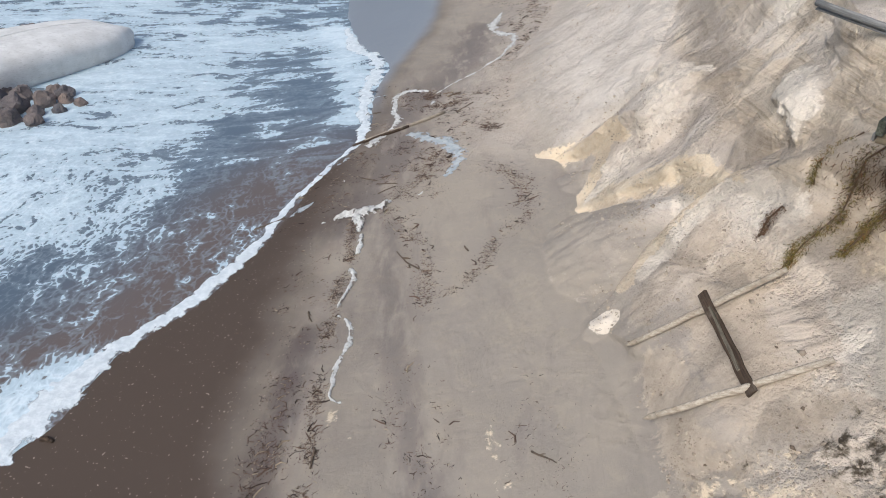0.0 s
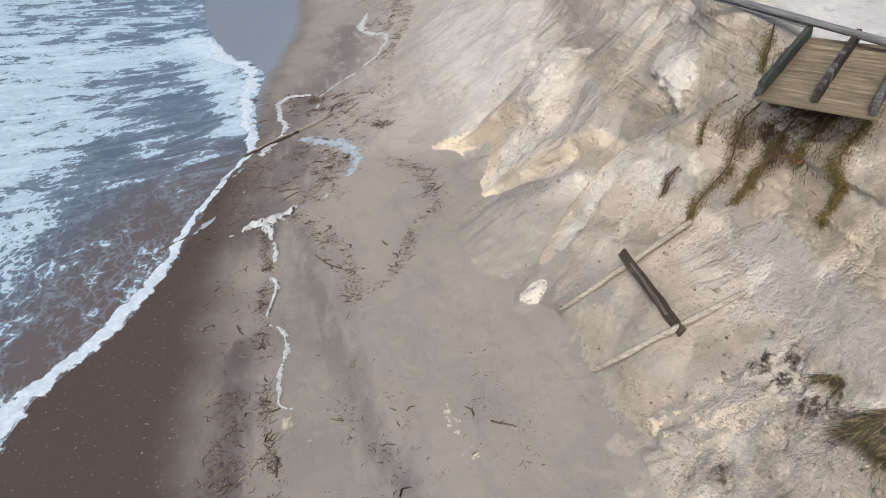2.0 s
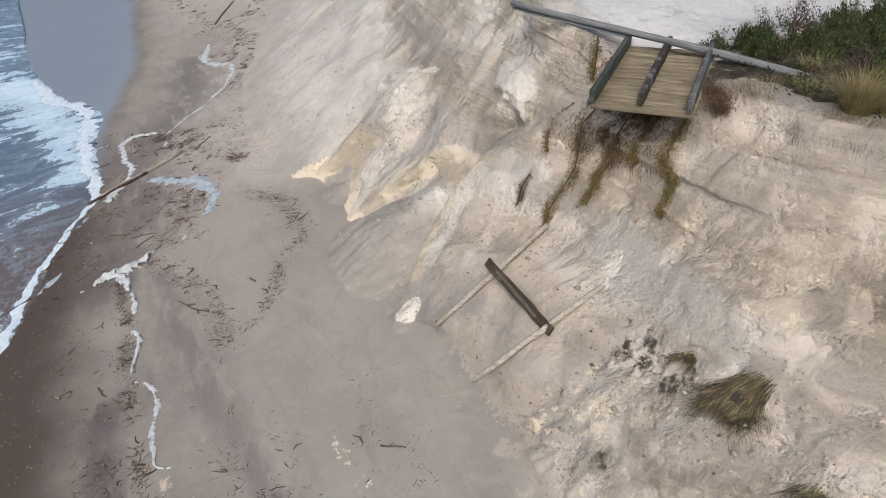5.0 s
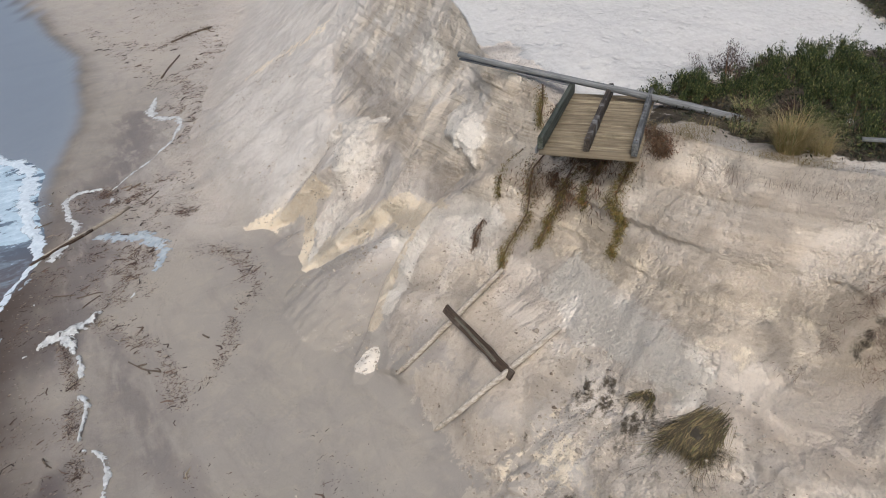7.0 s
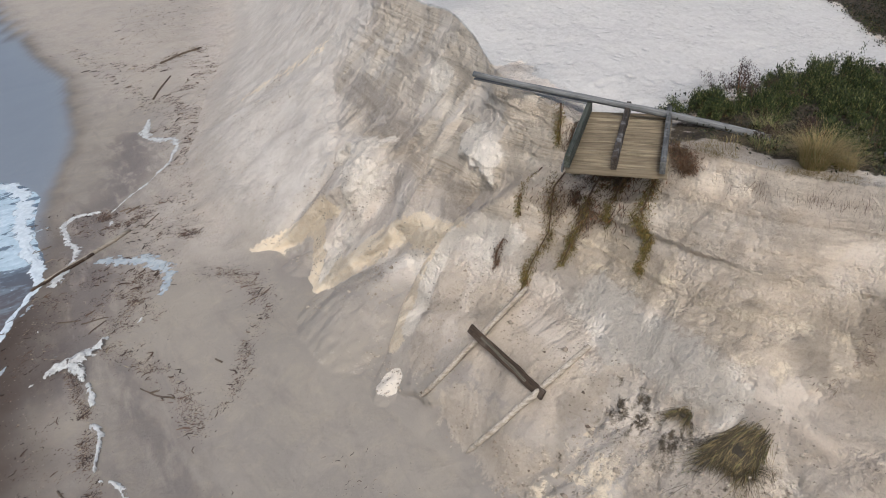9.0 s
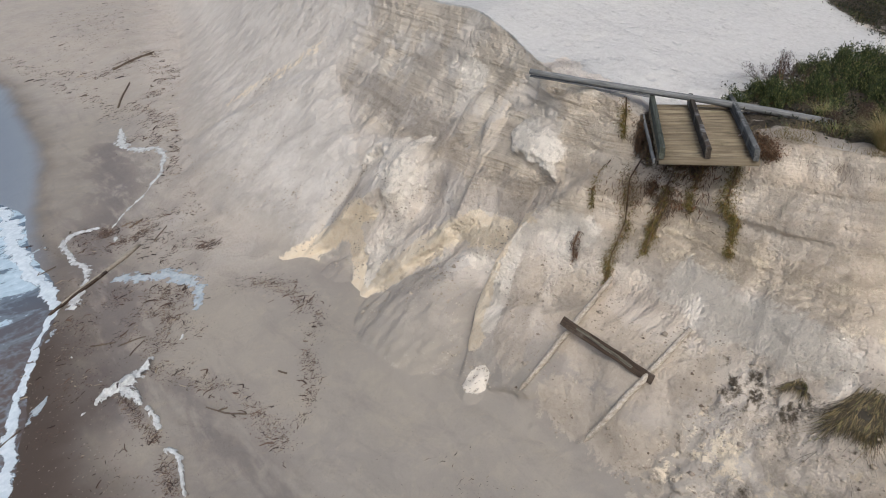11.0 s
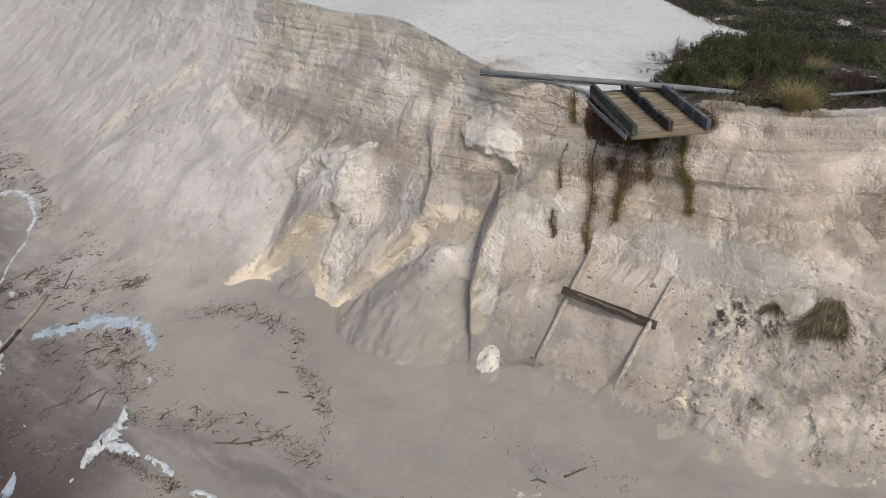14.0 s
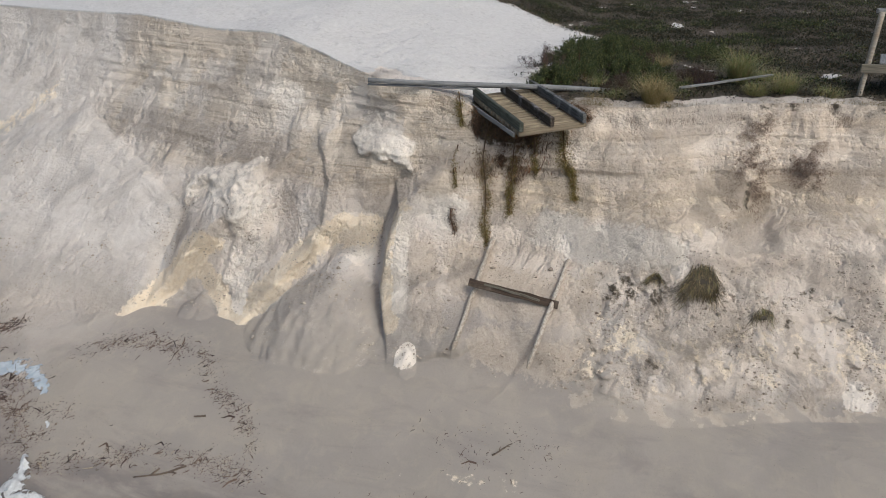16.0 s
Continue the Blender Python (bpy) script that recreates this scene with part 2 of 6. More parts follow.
    coarse = n.math("MULTIPLY", n.math("ADD", n.math("MULTIPLY", small, 1.3), n.math("MULTIPLY", n.noise(20, 6, 0.75, vec), 0.85)), n.math("ADD", 0.3, n.math("MULTIPLY", rub, 0.9)))
    h = n.math("MULTIPLY", coarse, n.math("ADD", n.math("MULTIPLY", n.math("SUBTRACT", lumps, dune), 1.0), 0.16))
    h = n.math("ADD", h, n.math("MULTIPLY", n.math("MULTIPLY", dimple, dune), 0.45))
    h = n.math("SUBTRACT", h, n.math("MULTIPLY", n.math("MULTIPLY", crumb.outputs["Distance"], n.math("MULTIPLY", broken, n.math("SUBTRACT", lumps, dune))), 0.7))
    h = n.math("ADD", h, n.math("MULTIPLY", grain, 0.06))
    h = n.math("ADD", h, n.math("MULTIPLY", n.math("MULTIPLY", n.math("ADD", lay2, n.math("MULTIPLY", flute, 0.5)), face), 0.45))
    h = n.math("MULTIPLY", h, n.math("SUBTRACT", 1.0, n.math("MULTIPLY", wetm, 0.9)))
    h = n.math("MULTIPLY", h, rough_ground)
    n.bump(h, 1.0, 0.075)
    return n.done(col, rough, 0.2)


def make_water():
    n = Nodes("sea_water_and_foam")
    vec = n.coords()
    foam, shallow, streaky = n.attribute("sea")
    warp = n.add("ShaderNodeTexNoise", Scale=0.7, Detail=4.0, Roughness=0.55)
    n.link(vec, warp.inputs["Vector"])

    def bend(v, amount):
        m = n.t.nodes.new("ShaderNodeMix")
        m.data_type, m.blend_type = "RGBA", "LINEAR_LIGHT"
        m.inputs[0].default_value = amount
        n.link(v, m.inputs[6]), n.link(warp.outputs["Color"], m.inputs[7])
        return m.outputs[2]

    # netted foam near the shore, long drawn streaks farther up the coast
    net = bend(n.scaled(vec, (1.0, 0.55, 1.0)), 0.7)
    cells = n.add("ShaderNodeTexVoronoi", Scale=1.0)
    cells.feature = "DISTANCE_TO_EDGE"
    n.link(net, cells.inputs["Vector"])
    cells2 = n.add("ShaderNodeTexVoronoi", Scale=2.9)
    cells2.feature = "DISTANCE_TO_EDGE"
    n.link(net, cells2.inputs["Vector"])
    cells3 = n.add("ShaderNodeTexVoronoi", Scale=6.5)
    cells3.feature = "DISTANCE_TO_EDGE"
    n.link(bend(n.scaled(vec, (1.0, 0.7, 1.0)), 0.35), cells3.inputs["Vector"])
    patchy = n.noise(0.75, 6, 0.62, bend(n.scaled(vec, (1.0, 0.55, 1.0)), 0.35), 0.9)
    lace = n.math("ADD", n.math("MULTIPLY", cells.outputs["Distance"], -0.55), n.math("ADD", n.math("MULTIPLY", cells2.outputs["Distance"], -1.05), n.math("MULTIPLY", cells3.outputs["Distance"], -0.9)))
    lace = n.math("ADD", n.math("ADD", lace, 0.36), n.math("MULTIPLY", n.math("SUBTRACT", patchy, 0.5), 2.0))
    tilted = n.add("ShaderNodeMapping")
    tilted.inputs["Rotation"].default_value = (0, 0, radians(9))
    tilted.inputs["Scale"].default_value = (0.6, 1.7, 1.0)
    n.link(vec, tilted.inputs["Vector"])
    streak = n.noise(0.8, 6, 0.62, bend(tilted.outputs["Vector"], 0.45), 0.7)
    streak = n.math("MULTIPLY", n.math("SUBTRACT", streak, 0.5), 3.0)
    fine = n.noise(4.5, 4, 0.6, vec, 0.4)
    k = n.math("ADD", n.math("MULTIPLY", lace, n.math("SUBTRACT", 1.0, streaky)), n.math("MULTIPLY", streak, streaky))
    k = n.math("ADD", n.math("ADD", k, foam), n.math("MULTIPLY", n.math("SUBTRACT", fine, 0.5), 0.5))
    cover = n.ramp(k, 0.46, 0.58)
    water = n.mix(shallow, (0.095, 0.125, 0.155), (0.125, 0.098, 0.082))
    water = n.mix(n.math("MULTIPLY", n.ramp(k, 0.05, 0.5), 0.4), water, (0.31, 0.37, 0.42))
    white = n.mix(n.ramp(k, 0.55, 1.25), (0.41, 0.515, 0.575), (0.60, 0.70, 0.75))
    white = n.mix(n.math("MULTIPLY", n.ramp(fine, 0.5, 0.72), 0.4), white, (0.76, 0.80, 0.83))
    col = n.mix(cover, water, white)
    rough = n.math("ADD", 0.16, n.math("MULTIPLY", cover, 0.5))
    n.bump(n.math("ADD", n.math("MULTIPLY", n.ramp(k, 0.4, 1.4), 1.0), n.math("MULTIPLY", n.noise(3, 4, 0.55, vec), 0.3)), 0.3, 0.05)
    return n.done(col, rough, 0.5)


def make_foam(name, low, high, holes, fray, size, solid=1.0, lumpy=0.8):
    """Foam that frays into holes and shreds towards its rim."""
    n = Nodes(name)
    vec = n.coords()
    rim, thick, _ = n.attribute("foam")
    a = n.noise(6, 5, 0.62, vec)
    col = n.mix(n.ramp(a, 0.35, 0.68), low, high)
    n.bump(n.math("ADD", n.noise(11, 3, 0.5, vec), n.math("MULTIPLY", n.noise(30, 3, 0.6, vec), 0.4)), lumpy, 0.06)
    frayed = n.noise(size, 6, 0.62, vec, 0.4)
    k = n.math("ADD", n.math("MULTIPLY", n.math("SUBTRACT", frayed, 0.5), fray), n.math("SUBTRACT", 1.0, rim))
    n.link(n.math("MULTIPLY", n.ramp(k, holes - 0.12, holes + 0.14), solid), n.bsdf.inputs["Alpha"])
    return n.done(col, 0.75, 0.3)


def make_wood(name, dark, light, stain, streak=1.0, rand=0.25, axis=0):
    """Weathered timber; the grain runs along the given axis of the part."""
    n = Nodes(name)
    moved = n.add("ShaderNodeVectorMath")
    n.link(n.coords(), moved.inputs[0])
    n.link(n.math("MULTIPLY", n.random(), 40.0), moved.inputs[1])
    vec = moved.outputs["Vector"]
    s = [34.0, 34.0, 34.0]
    s[axis] = 1.6
    grain = n.noise(1.0, 6, 0.65, n.scaled(vec, tuple(s)), 0.3)
    blot = n.noise(3.0, 5, 0.6, vec)
    col = n.mix(n.ramp(grain, 0.32, 0.68), dark, light)
    col = n.mix(n.math("MULTIPLY", n.ramp(blot, 0.52, 0.74), 0.75 * streak), col, stain)
    col = n.mix(n.math("MULTIPLY", n.random(), rand), col, dark)
    n.bump(grain, 0.5, 0.008)
    return n.done(col, 0.85, 0.25)


def make_leaf(name, a, b, c, rough=0.6):
    """Leaves and blades that differ from one to the next."""
    n = Nodes(name)
    r = n.island()
    col = n.mix(n.ramp(r, 0.1, 0.6), a, b)
    col = n.mix(n.ramp(r, 0.78, 0.98), col, c)
    col = n.mix(n.math("MULTIPLY", n.noise(2.5, 3, 0.6, n.coords()), 0.5), col, n.mix(0.6, col, (0.02, 0.02, 0.012)))
    return n.done(col, rough, 0.25)


def make_rock():
    n = Nodes("breakwater_rock")
    vec = n.coords()
    a, b = n.noise(1.4, 6, 0.65, vec), n.noise(12, 5, 0.65, vec)
    col = n.mix(n.random(), (0.075, 0.078, 0.09), (0.23, 0.175, 0.145))
    col = n.mix(n.ramp(a, 0.4, 0.7), col, (0.12, 0.105, 0.10))
    n.bump(b, 0.7, 0.08)
    return n.done(col, 0.6, 0.4)


def make_bag():
    n = Nodes("sand_filled_geotextile")
    vec = n.coords()
    a = n.noise(1.2, 6, 0.6, vec)
    col = n.mix(n.ramp(a, 0.35, 0.7), (0.62, 0.61, 0.58), (0.76, 0.75, 0.72))
    col = n.mix(n.math("MULTIPLY", n.ramp(n.noise(6, 4, 0.6, n.scaled(vec, (1, 1, 4))), 0.5, 0.75), 0.5), col, (0.43, 0.41, 0.37))
    n.bump(n.noise(18, 4, 0.6, vec), 0.3, 0.02)
    return n.done(col, 0.8, 0.3)


SAND, WATER = make_sand(), make_water()
FOAM = make_foam("thick_sea_foam", (0.46, 0.455, 0.43), (0.66, 0.66, 0.63), 0.34, 3.6, 7.0)
FRONT_FOAM = make_foam("wave_front_foam", (0.58, 0.64, 0.67), (0.73, 0.78, 0.80), 0.26, 2.4, 2.4, 0.92, 0.25)
FILM_FOAM = make_foam("thin_sea_foam", (0.46, 0.53, 0.57), (0.64, 0.69, 0.71), 0.42, 3.4, 5.0, 0.66, 0.3)
SLAT_WOOD = make_wood("deck_boards", (0.13, 0.10, 0.065), (0.34, 0.28, 0.185), (0.11, 0.095, 0.055), 1.0, 0.6)
JOIST_WOOD = make_wood("joist_timber", (0.08, 0.07, 0.05), (0.22, 0.195, 0.15), (0.04, 0.036, 0.027))
MOSS_WOOD = make_wood("mossy_timber", (0.03, 0.034, 0.024), (0.12, 0.125, 0.10), (0.015, 0.016, 0.012))
STAINED_WOOD = make_wood("lichen_stained_timber", (0.025, 0.02, 0.015), (0.08, 0.062, 0.046), (0.34, 0.33, 0.31), 1.0)
GREY_JOIST = make_wood("grey_joist_timber", (0.04, 0.04, 0.037), (0.16, 0.157, 0.147), (0.38, 0.37, 0.35), 0.9)
GREY_WOOD = make_wood("silvered_timber", (0.125, 0.125, 0.12), (0.27, 0.265, 0.255), (0.085, 0.085, 0.08))
POLE_WOOD = make_wood("pale_pole", (0.26, 0.22, 0.165), (0.42, 0.37, 0.30), (0.22, 0.14, 0.07), 0.9)
DARK_WOOD = make_wood("dark_wet_timber", (0.035, 0.024, 0.017), (0.10, 0.068, 0.046), (0.30, 0.26, 0.21), 0.55)
DRIFT_WOOD = make_wood("driftwood", (0.085, 0.065, 0.05), (0.22, 0.165, 0.115), (0.05, 0.04, 0.03), 1.0, 0.6)
BUSH_LEAF = make_leaf("bush_leaves", (0.018, 0.028, 0.01), (0.066, 0.086, 0.026), (0.24, 0.23, 0.08))
RED_LEAF = make_leaf("reddish_twigs", (0.045, 0.026, 0.024), (0.085, 0.05, 0.042), (0.07, 0.07, 0.035))
CARPET_LEAF = make_leaf("creeping_succulent", (0.016, 0.021, 0.010), (0.036, 0.034, 0.018), (0.10, 0.07, 0.033))
VINE_LEAF = make_leaf("hanging_succulent", (0.085, 0.072, 0.02), (0.27, 0.205, 0.06), (0.30, 0.14, 0.05))
DEAD_LEAF = make_leaf("dead_stems", (0.075, 0.045, 0.028), (0.18, 0.11, 0.062), (0.24, 0.10, 0.045))
STRAW = make_leaf("marram_grass", (0.25, 0.18, 0.075), (0.42, 0.315, 0.145), (0.19, 0.165, 0.065))
GREEN_GRASS = make_leaf("green_marram", (0.12, 0.15, 0.045), (0.22, 0.24, 0.08), (0.36, 0.32, 0.16))
ROOT_FIBRE = make_leaf("bleached_root_fibre", (0.17, 0.11, 0.075), (0.33, 0.235, 0.17), (0.46, 0.37, 0.29))
POST_WOOD = make_wood("weathered_post", (0.28, 0.235, 0.18), (0.54, 0.475, 0.385), (0.17, 0.12, 0.07), 0.8)
SOD = make_leaf("matted_sod", (0.045, 0.036, 0.024), (0.10, 0.075, 0.045), (0.16, 0.13, 0.065))
ROCK, BAG = make_rock(), make_bag()

# ---- noise and curves in numpy ----
_perm = np.random.RandomState(7).permutation(256)
_perm = np.concatenate([_perm, _perm, _perm])
_grad = np.random.RandomState(8).normal(size=(256, 3))
_grad /= np.linalg.norm(_grad, axis=1)[:, None]


def perlin(x, y, z):
    """Gradient noise, about -0.7 to 0.7."""
    x, y, z = np.broadcast_arrays(np.asarray(x, float), np.asarray(y, float), np.asarray(z, float))
    xi, yi, zi = (np.floor(v).astype(int) for v in (x, y, z))
    xf, yf, zf = x - xi, y - yi, z - zi
    u, v, w = (t * t * t * (t * (t * 6 - 15) + 10) for t in (xf, yf, zf))
    out = 0
    for a in (0, 1):
        for b in (0, 1):
            for c in (0, 1):
                h = _perm[_perm[_perm[(xi + a) & 255] + ((yi + b) & 255)] + ((zi + c) & 255)]
                g = _grad[h]
                d = g[..., 0] * (xf - a) + g[..., 1] * (yf - b) + g[..., 2] * (zf - c)
                out = out + d * (u if a else 1 - u) * (v if b else 1 - v) * (w if c else 1 - w)
    return out


def fbm(x, y, z, octaves=4, gain=0.5):
    total, amp, f = 0, 1.0, 1.0
    for k in range(octaves):
        total = total + amp * perlin(x * f + 17.3 * k, y * f + 5.1 * k, z * f + 9.7 * k)
        amp, f = amp * gain, f * 2.03
    return total


def ridged(x, y, z, octaves=3):
    total, amp, f = 0, 1.0, 1.0
    for k in range(octaves):
        total = total + amp * (1 - 2 * np.abs(perlin(x * f + 31.1 * k, y * f, z * f + 3.3 * k)))
        amp, f = amp * 0.5, f * 2.1
    return total


def step(a, b, v):
    t = np.clip((v - a) / (b - a), 0, 1)
    return t * t * (3 - 2 * t)


def curve(v, xs, ys, soft=0.7):
    """A table read smoothly."""
    v = np.asarray(v, float)
    return sum(np.interp(v + d, xs, ys) for d in np.linspace(-soft, soft, 7)) / 7


def near(p, q, line, width):
    """1 on a polyline of the (p, q) plane, falling to 0 away from it."""
    best = np.full(np.shape(p), 1e9)
    for (a, b), (c, d) in zip(line[:-1], line[1:]):
        ux, uy = c - a, d - b
        t = np.clip(((p - a) * ux + (q - b) * uy) / (ux * ux + uy * uy + 1e-9), 0, 1)
        best = np.minimum(best, (p - a - t * ux) ** 2 + (q - b - t * uy) ** 2)
    return np.exp(-best / (2 * width * width))


# ---- the lie of the land: beach, dune cliff and dune top, by stations along the shore ----
SHORE = [-60, -10, 0.3, 1.9, 3.8, 5.3, 6.7, 8.4, 10, 12, 14, 15.5, 18, 21, 25, 30, 45, 100]
TOE_X = [20, 7.0, 4.3, 3.8, 2.9, 2.75, 3.0, 2.75, 2.6, 2.75, 3.25, 3.35, 2.9, 2.5, 3.2, 4.3, 9.9, 26]
MID_X = [26, 10.3, 7.4, 7.2, 6.6, 5.9, 5.9, 5.6, 5.3, 5.3, 5.6, 5.6, 5.8, 6.9, 7.6, 8.8, 14, 30]
MID_Z = [2, 2, 2.2, 2.2, 2.4, 2.3, 2.1, 2.1, 2.3, 2.0, 2.2, 2.3, 1.8, 2.4, 2.8, 2.8, 2.8, 2.8]
LIP_X = [28, 12.5, 9.7, 9.5, 9.2, 7.95, 7.4, 7.2, 7.0, 7.0, 7.85, 8.1, 8.6, 9.2, 9.9, 11, 16, 32]
LIP_Z = [4.6, 4.6, 4.6, 4.6, 4.5, 4.5, 4.6, 4.65, 4.7, 4.9, 5.3, 5.7, 5.6, 5.8, 5.7, 5.6, 5.5, 5.5]
SEA_LEVEL = -1.98
# where the open sand of the dune top meets the heath, by x
SAND_LINE = ([6, 8, 9.6, 11.5, 13.3, 15, 16.5, 17.3, 19.8, 21.3, 24, 60], [7.6, 8.3, 8.9, 9.1, 9.0, 9.0, 8.3, 9.1, 12.4, 15.8, 21, 45])


def shift(y):
    """How far the shore line swings inland up the coast."""
    return np.interp(y, [-60, -5, 24, 47, 55, 73, 100, 400], [11, 0, 0, 4.6, 3.2, 1.4, 0, -14])


def beach_z(x, y):
    xs = x - shift(y)
    z = curve(xs, [-120, -30, -9, -5, -2.4, -0.5, 0.7, 2.8, 30], [-9, -3.2, -2.0, -1.62, -1.25, -1.1, -0.86, -0.3, 2.0], 0.5)
    z = z - 0.17 * step(11.5, 13.5, y) * step(21, 17.5, y) * step(0.8, 2.6, x)
    return z + 0.03 * fbm(x * 0.5, y * 0.35, 0.3, 3) + 0.006 * fbm(x * 4, y * 3, 2.3, 2)


def cliff(s, y):
    """The bare form of the dune cliff: s runs 0 to 1 up the fallen sand and 1 to 2 up the standing face."""
    tx, mx, mz, lx, lz = (curve(y, SHORE, c, 0.6) for c in (TOE_X, MID_X, MID_Z, LIP_X, LIP_Z))
    tz = beach_z(tx, y)
    a, b = np.clip(s, 0, 1), np.clip(s - 1, 0, 1)
    x = tx + (mx - tx) * a + (lx - mx) * (1 - (1 - b) ** 1.5)
    z = tz + (mz - tz) * (0.62 * a + 0.38 * a ** 2) + (lz - mz) * b
    return x, z

# ---- ground: one sheet from the sea bed over the beach, up the cliff and across the dune top ----
FAN_TOP = ([16.6, 17.1, 18.5, 20.5, 22.4, 23.9, 25.2, 26.6, 28], [0.6, 1.45, 1.9, 2.5, 3.15, 2.65, 1.8, 0.9, -0.2])


def fan_edge(y):
    return curve(y, FAN_TOP[0], FAN_TOP[1], 0.15) + 0.30 * fbm(y * 1.3, 0.4, 0.1, 4)


def relief(s, y, x, z):
    """How far the cliff stands out towards the sea beyond its bare form."""
    e = np.clip(s * 4, 0, 1) * np.clip((2.0 - s) * 5, 0, 1)
    # hollows between the spurs
    d = -0.75 * near(y, z, [(10.85, 2.3), (11.0, 1.6), (10.8, 0.8), (10.6, 0.4)], 0.34)
    d -= 0.22 * near(y, z, [(11.7, 1.9), (12.1, 1.1), (12.3, 0.5)], 0.45)
    d -= 0.20 * near(y, z, [(14.2, 0.2), (13.8, 1.2), (13.9, 2.0)], 0.30)
    d -= 0.50 * near(y, z, [(16.8, 0.6), (16.6, 1.2), (16.2, 1.9)], 0.24)
    # ledges and bulges of the standing face
    d += 0.12 * near(y, z, [(16.5, 2.35), (15.3, 2.8), (14.6, 2.75)], 0.20)
    d += 0.12 * near(y, z, [(12.0, 3.45), (11.3, 3.45), (10.9, 3.3)], 0.22)
    d -= 0.16 * near(y, z, [(12.7, 4.3), (12.2, 3.7), (11.9, 3.9)], 0.35)
    d += 0.24 * near(y, z, [(8.2, 3.45), (6.2, 3.4), (3.5, 3.4)], 0.40)
    d += 0.05 * near(y, z, [(7.4, 2.0), (5.2, 2.0)], 0.2)
    # the fallen fan up the beach, with a broken rim
    fe = fan_edge(y)
    d += (0.26 * step(0.0, -0.10, z - fe) + 0.22 * step(-0.1, -0.55, z - fe)) * step(16.7, 17.1, y) * step(28.5, 26, y)
    # a second slip lies against it
    lobe = lobe_edge(y)
    slid = step(0.0, -0.07, z - lobe) * step(14.4, 14.9, y) * step(17.1, 16.8, y) * step(1.0, 1.7, z)
    d += 0.22 * slid + slid * (0.10 * ridged(y * 2.2 + 0.5 * z, z * 1.5, 51.0, 3) + 0.05 * ridged(y * 5.1, z * 3.4, 53.0, 2))
    flank = step(0.25, 0.6, near(y, z, FLANK, 0.36) + 0.35 * fbm(y * 2.0, z * 2.0, 57.0, 3))
    d += flank * (0.05 + 0.09 * ridged(y * 2.6 + 0.4 * z, z * 1.2, 55.0, 3))
    # crust that clings below the headland
    d += step(0.35, 0.55, crust_at(y, z)) * (0.06 + 0.05 * ridged(y * 4.2, z * 1.6, 9.0, 3))
    # the hollow and the root mat south of the posts
    d -= 0.55 * near(y, z, [(2.85, 2.62), (2.75, 2.3)], 0.20)
    d += 0.28 * near(y, z, [(3.0, 4.0), (3.1, 3.2), (3.15, 2.7)], 0.30)
    d += 0.22 * near(y, z, [(2.0, 3.9), (1.8, 3.3)], 0.30)
    d += 0.30 * near(y, z, [(3.7, 1.2), (3.7, 1.5)], 0.30)
    talus = step(0.05, -0.1, z - fe) * step(16.4, 17.0, y)
    face = step(1.0, 1.2, s)
    low = 1 - face
    face = face * (1 - talus) * (1 - 0.75 * step(21, 24, y))
    south = step(9.0, 7.0, y)
    d += e * (0.10 * fbm(y * 0.55, z * 0.5, x * 0.2, 3) + 0.06 * fbm(y * 1.4, z * 2.2, 4.0, 4) * (1 - 0.8 * step(16.8, 18, y)))
    d += e * 0.035 * ridged(y * 2.2, z * 2.6, x * 0.6, 3) * step(16.8, 18, y)
    # beds stand proud or weather back by turns, and rain has fluted the top of the face
    beds = perlin(y * 0.10, z * 5.2, 1.1) + 0.6 * perlin(y * 0.22, z * 11.0, 5.1)
    d += face * e * (0.05 * np.clip(beds * 2.2, -0.6, 0.6) + 0.04 * fbm(y * 2.6, z * 2.2, 3.4, 4) - 0.07 * near(y, z, [(0.0, 3.25), (8.5, 3.15)], 0.07))
    flutes = ridged(y * 2.6 + 0.5 * fbm(y * 0.7, z, 2.0, 2), z * 0.30, 7.7, 3)
    d += face * np.clip((2.0 - s) * 14, 0, 1) * flutes * (0.012 + 0.085 * south * step(3.1, 3.5, z))
    d += face * e * 0.05 * fbm(y * 0.8, z * 0.4, 15.0, 3)
    # slipped sand runs down in small ribs
    d += step(0.08, 0.4, s) * low * 0.05 * ridged(y * 1.5 + 0.7 * z, z * 0.35, 12.3, 3) * step(6.0, 8.0, y) * step(17, 15.5, y)
    d += step(0.08, 0.3, s) * low * 0.025 * ridged(y * 2.2 - 0.4 * z, z * 0.6, 19.3, 3) * step(3.4, 2.2, y)
    rubble = step(0.05, 0.3, s) * low * (0.3 - 0.18 * step(17, 20, y) + 1.2 * step(6.4, 4.8, y))
    d += rubble * (0.08 * ridged(y * 1.2 + 0.5 * z, z * 1.6 - 0.6 * y, 3.37, 3) + 0.03 * ridged(y * 3.7 + 1.3 * z + 1.2 * fbm(y * 1.1, z * 1.1, 61.0, 2), z * 3.6 - 1.1 * y, 8.37, 3))
    # crumbled, clotted sand on the slope south of the posts, on the slips and round the cones
    clot = np.clip(step(6.6, 5.6, y) + 0.45 * near(y, z, [(16.2, 1.9), (15.4, 2.2), (14.7, 1.2), (14.3, 0.6)], 0.4) + 0.35 * near(y, z, [(10.2, 2.2), (9.9, 1.2)], 0.3)
                   + 0.3 * step(17.2, 17.6, y) * step(26, 22, y) * step(-0.2, 0.3, fbm(y * 0.5, z * 0.7, 41.0, 2)), 0, 1)
    clot = clot * step(0.08, 0.2, s) * step(1.08, 0.62, s) * step(-0.25, 0.25, fbm(y * 0.8, z * 0.9, 21.0, 3))
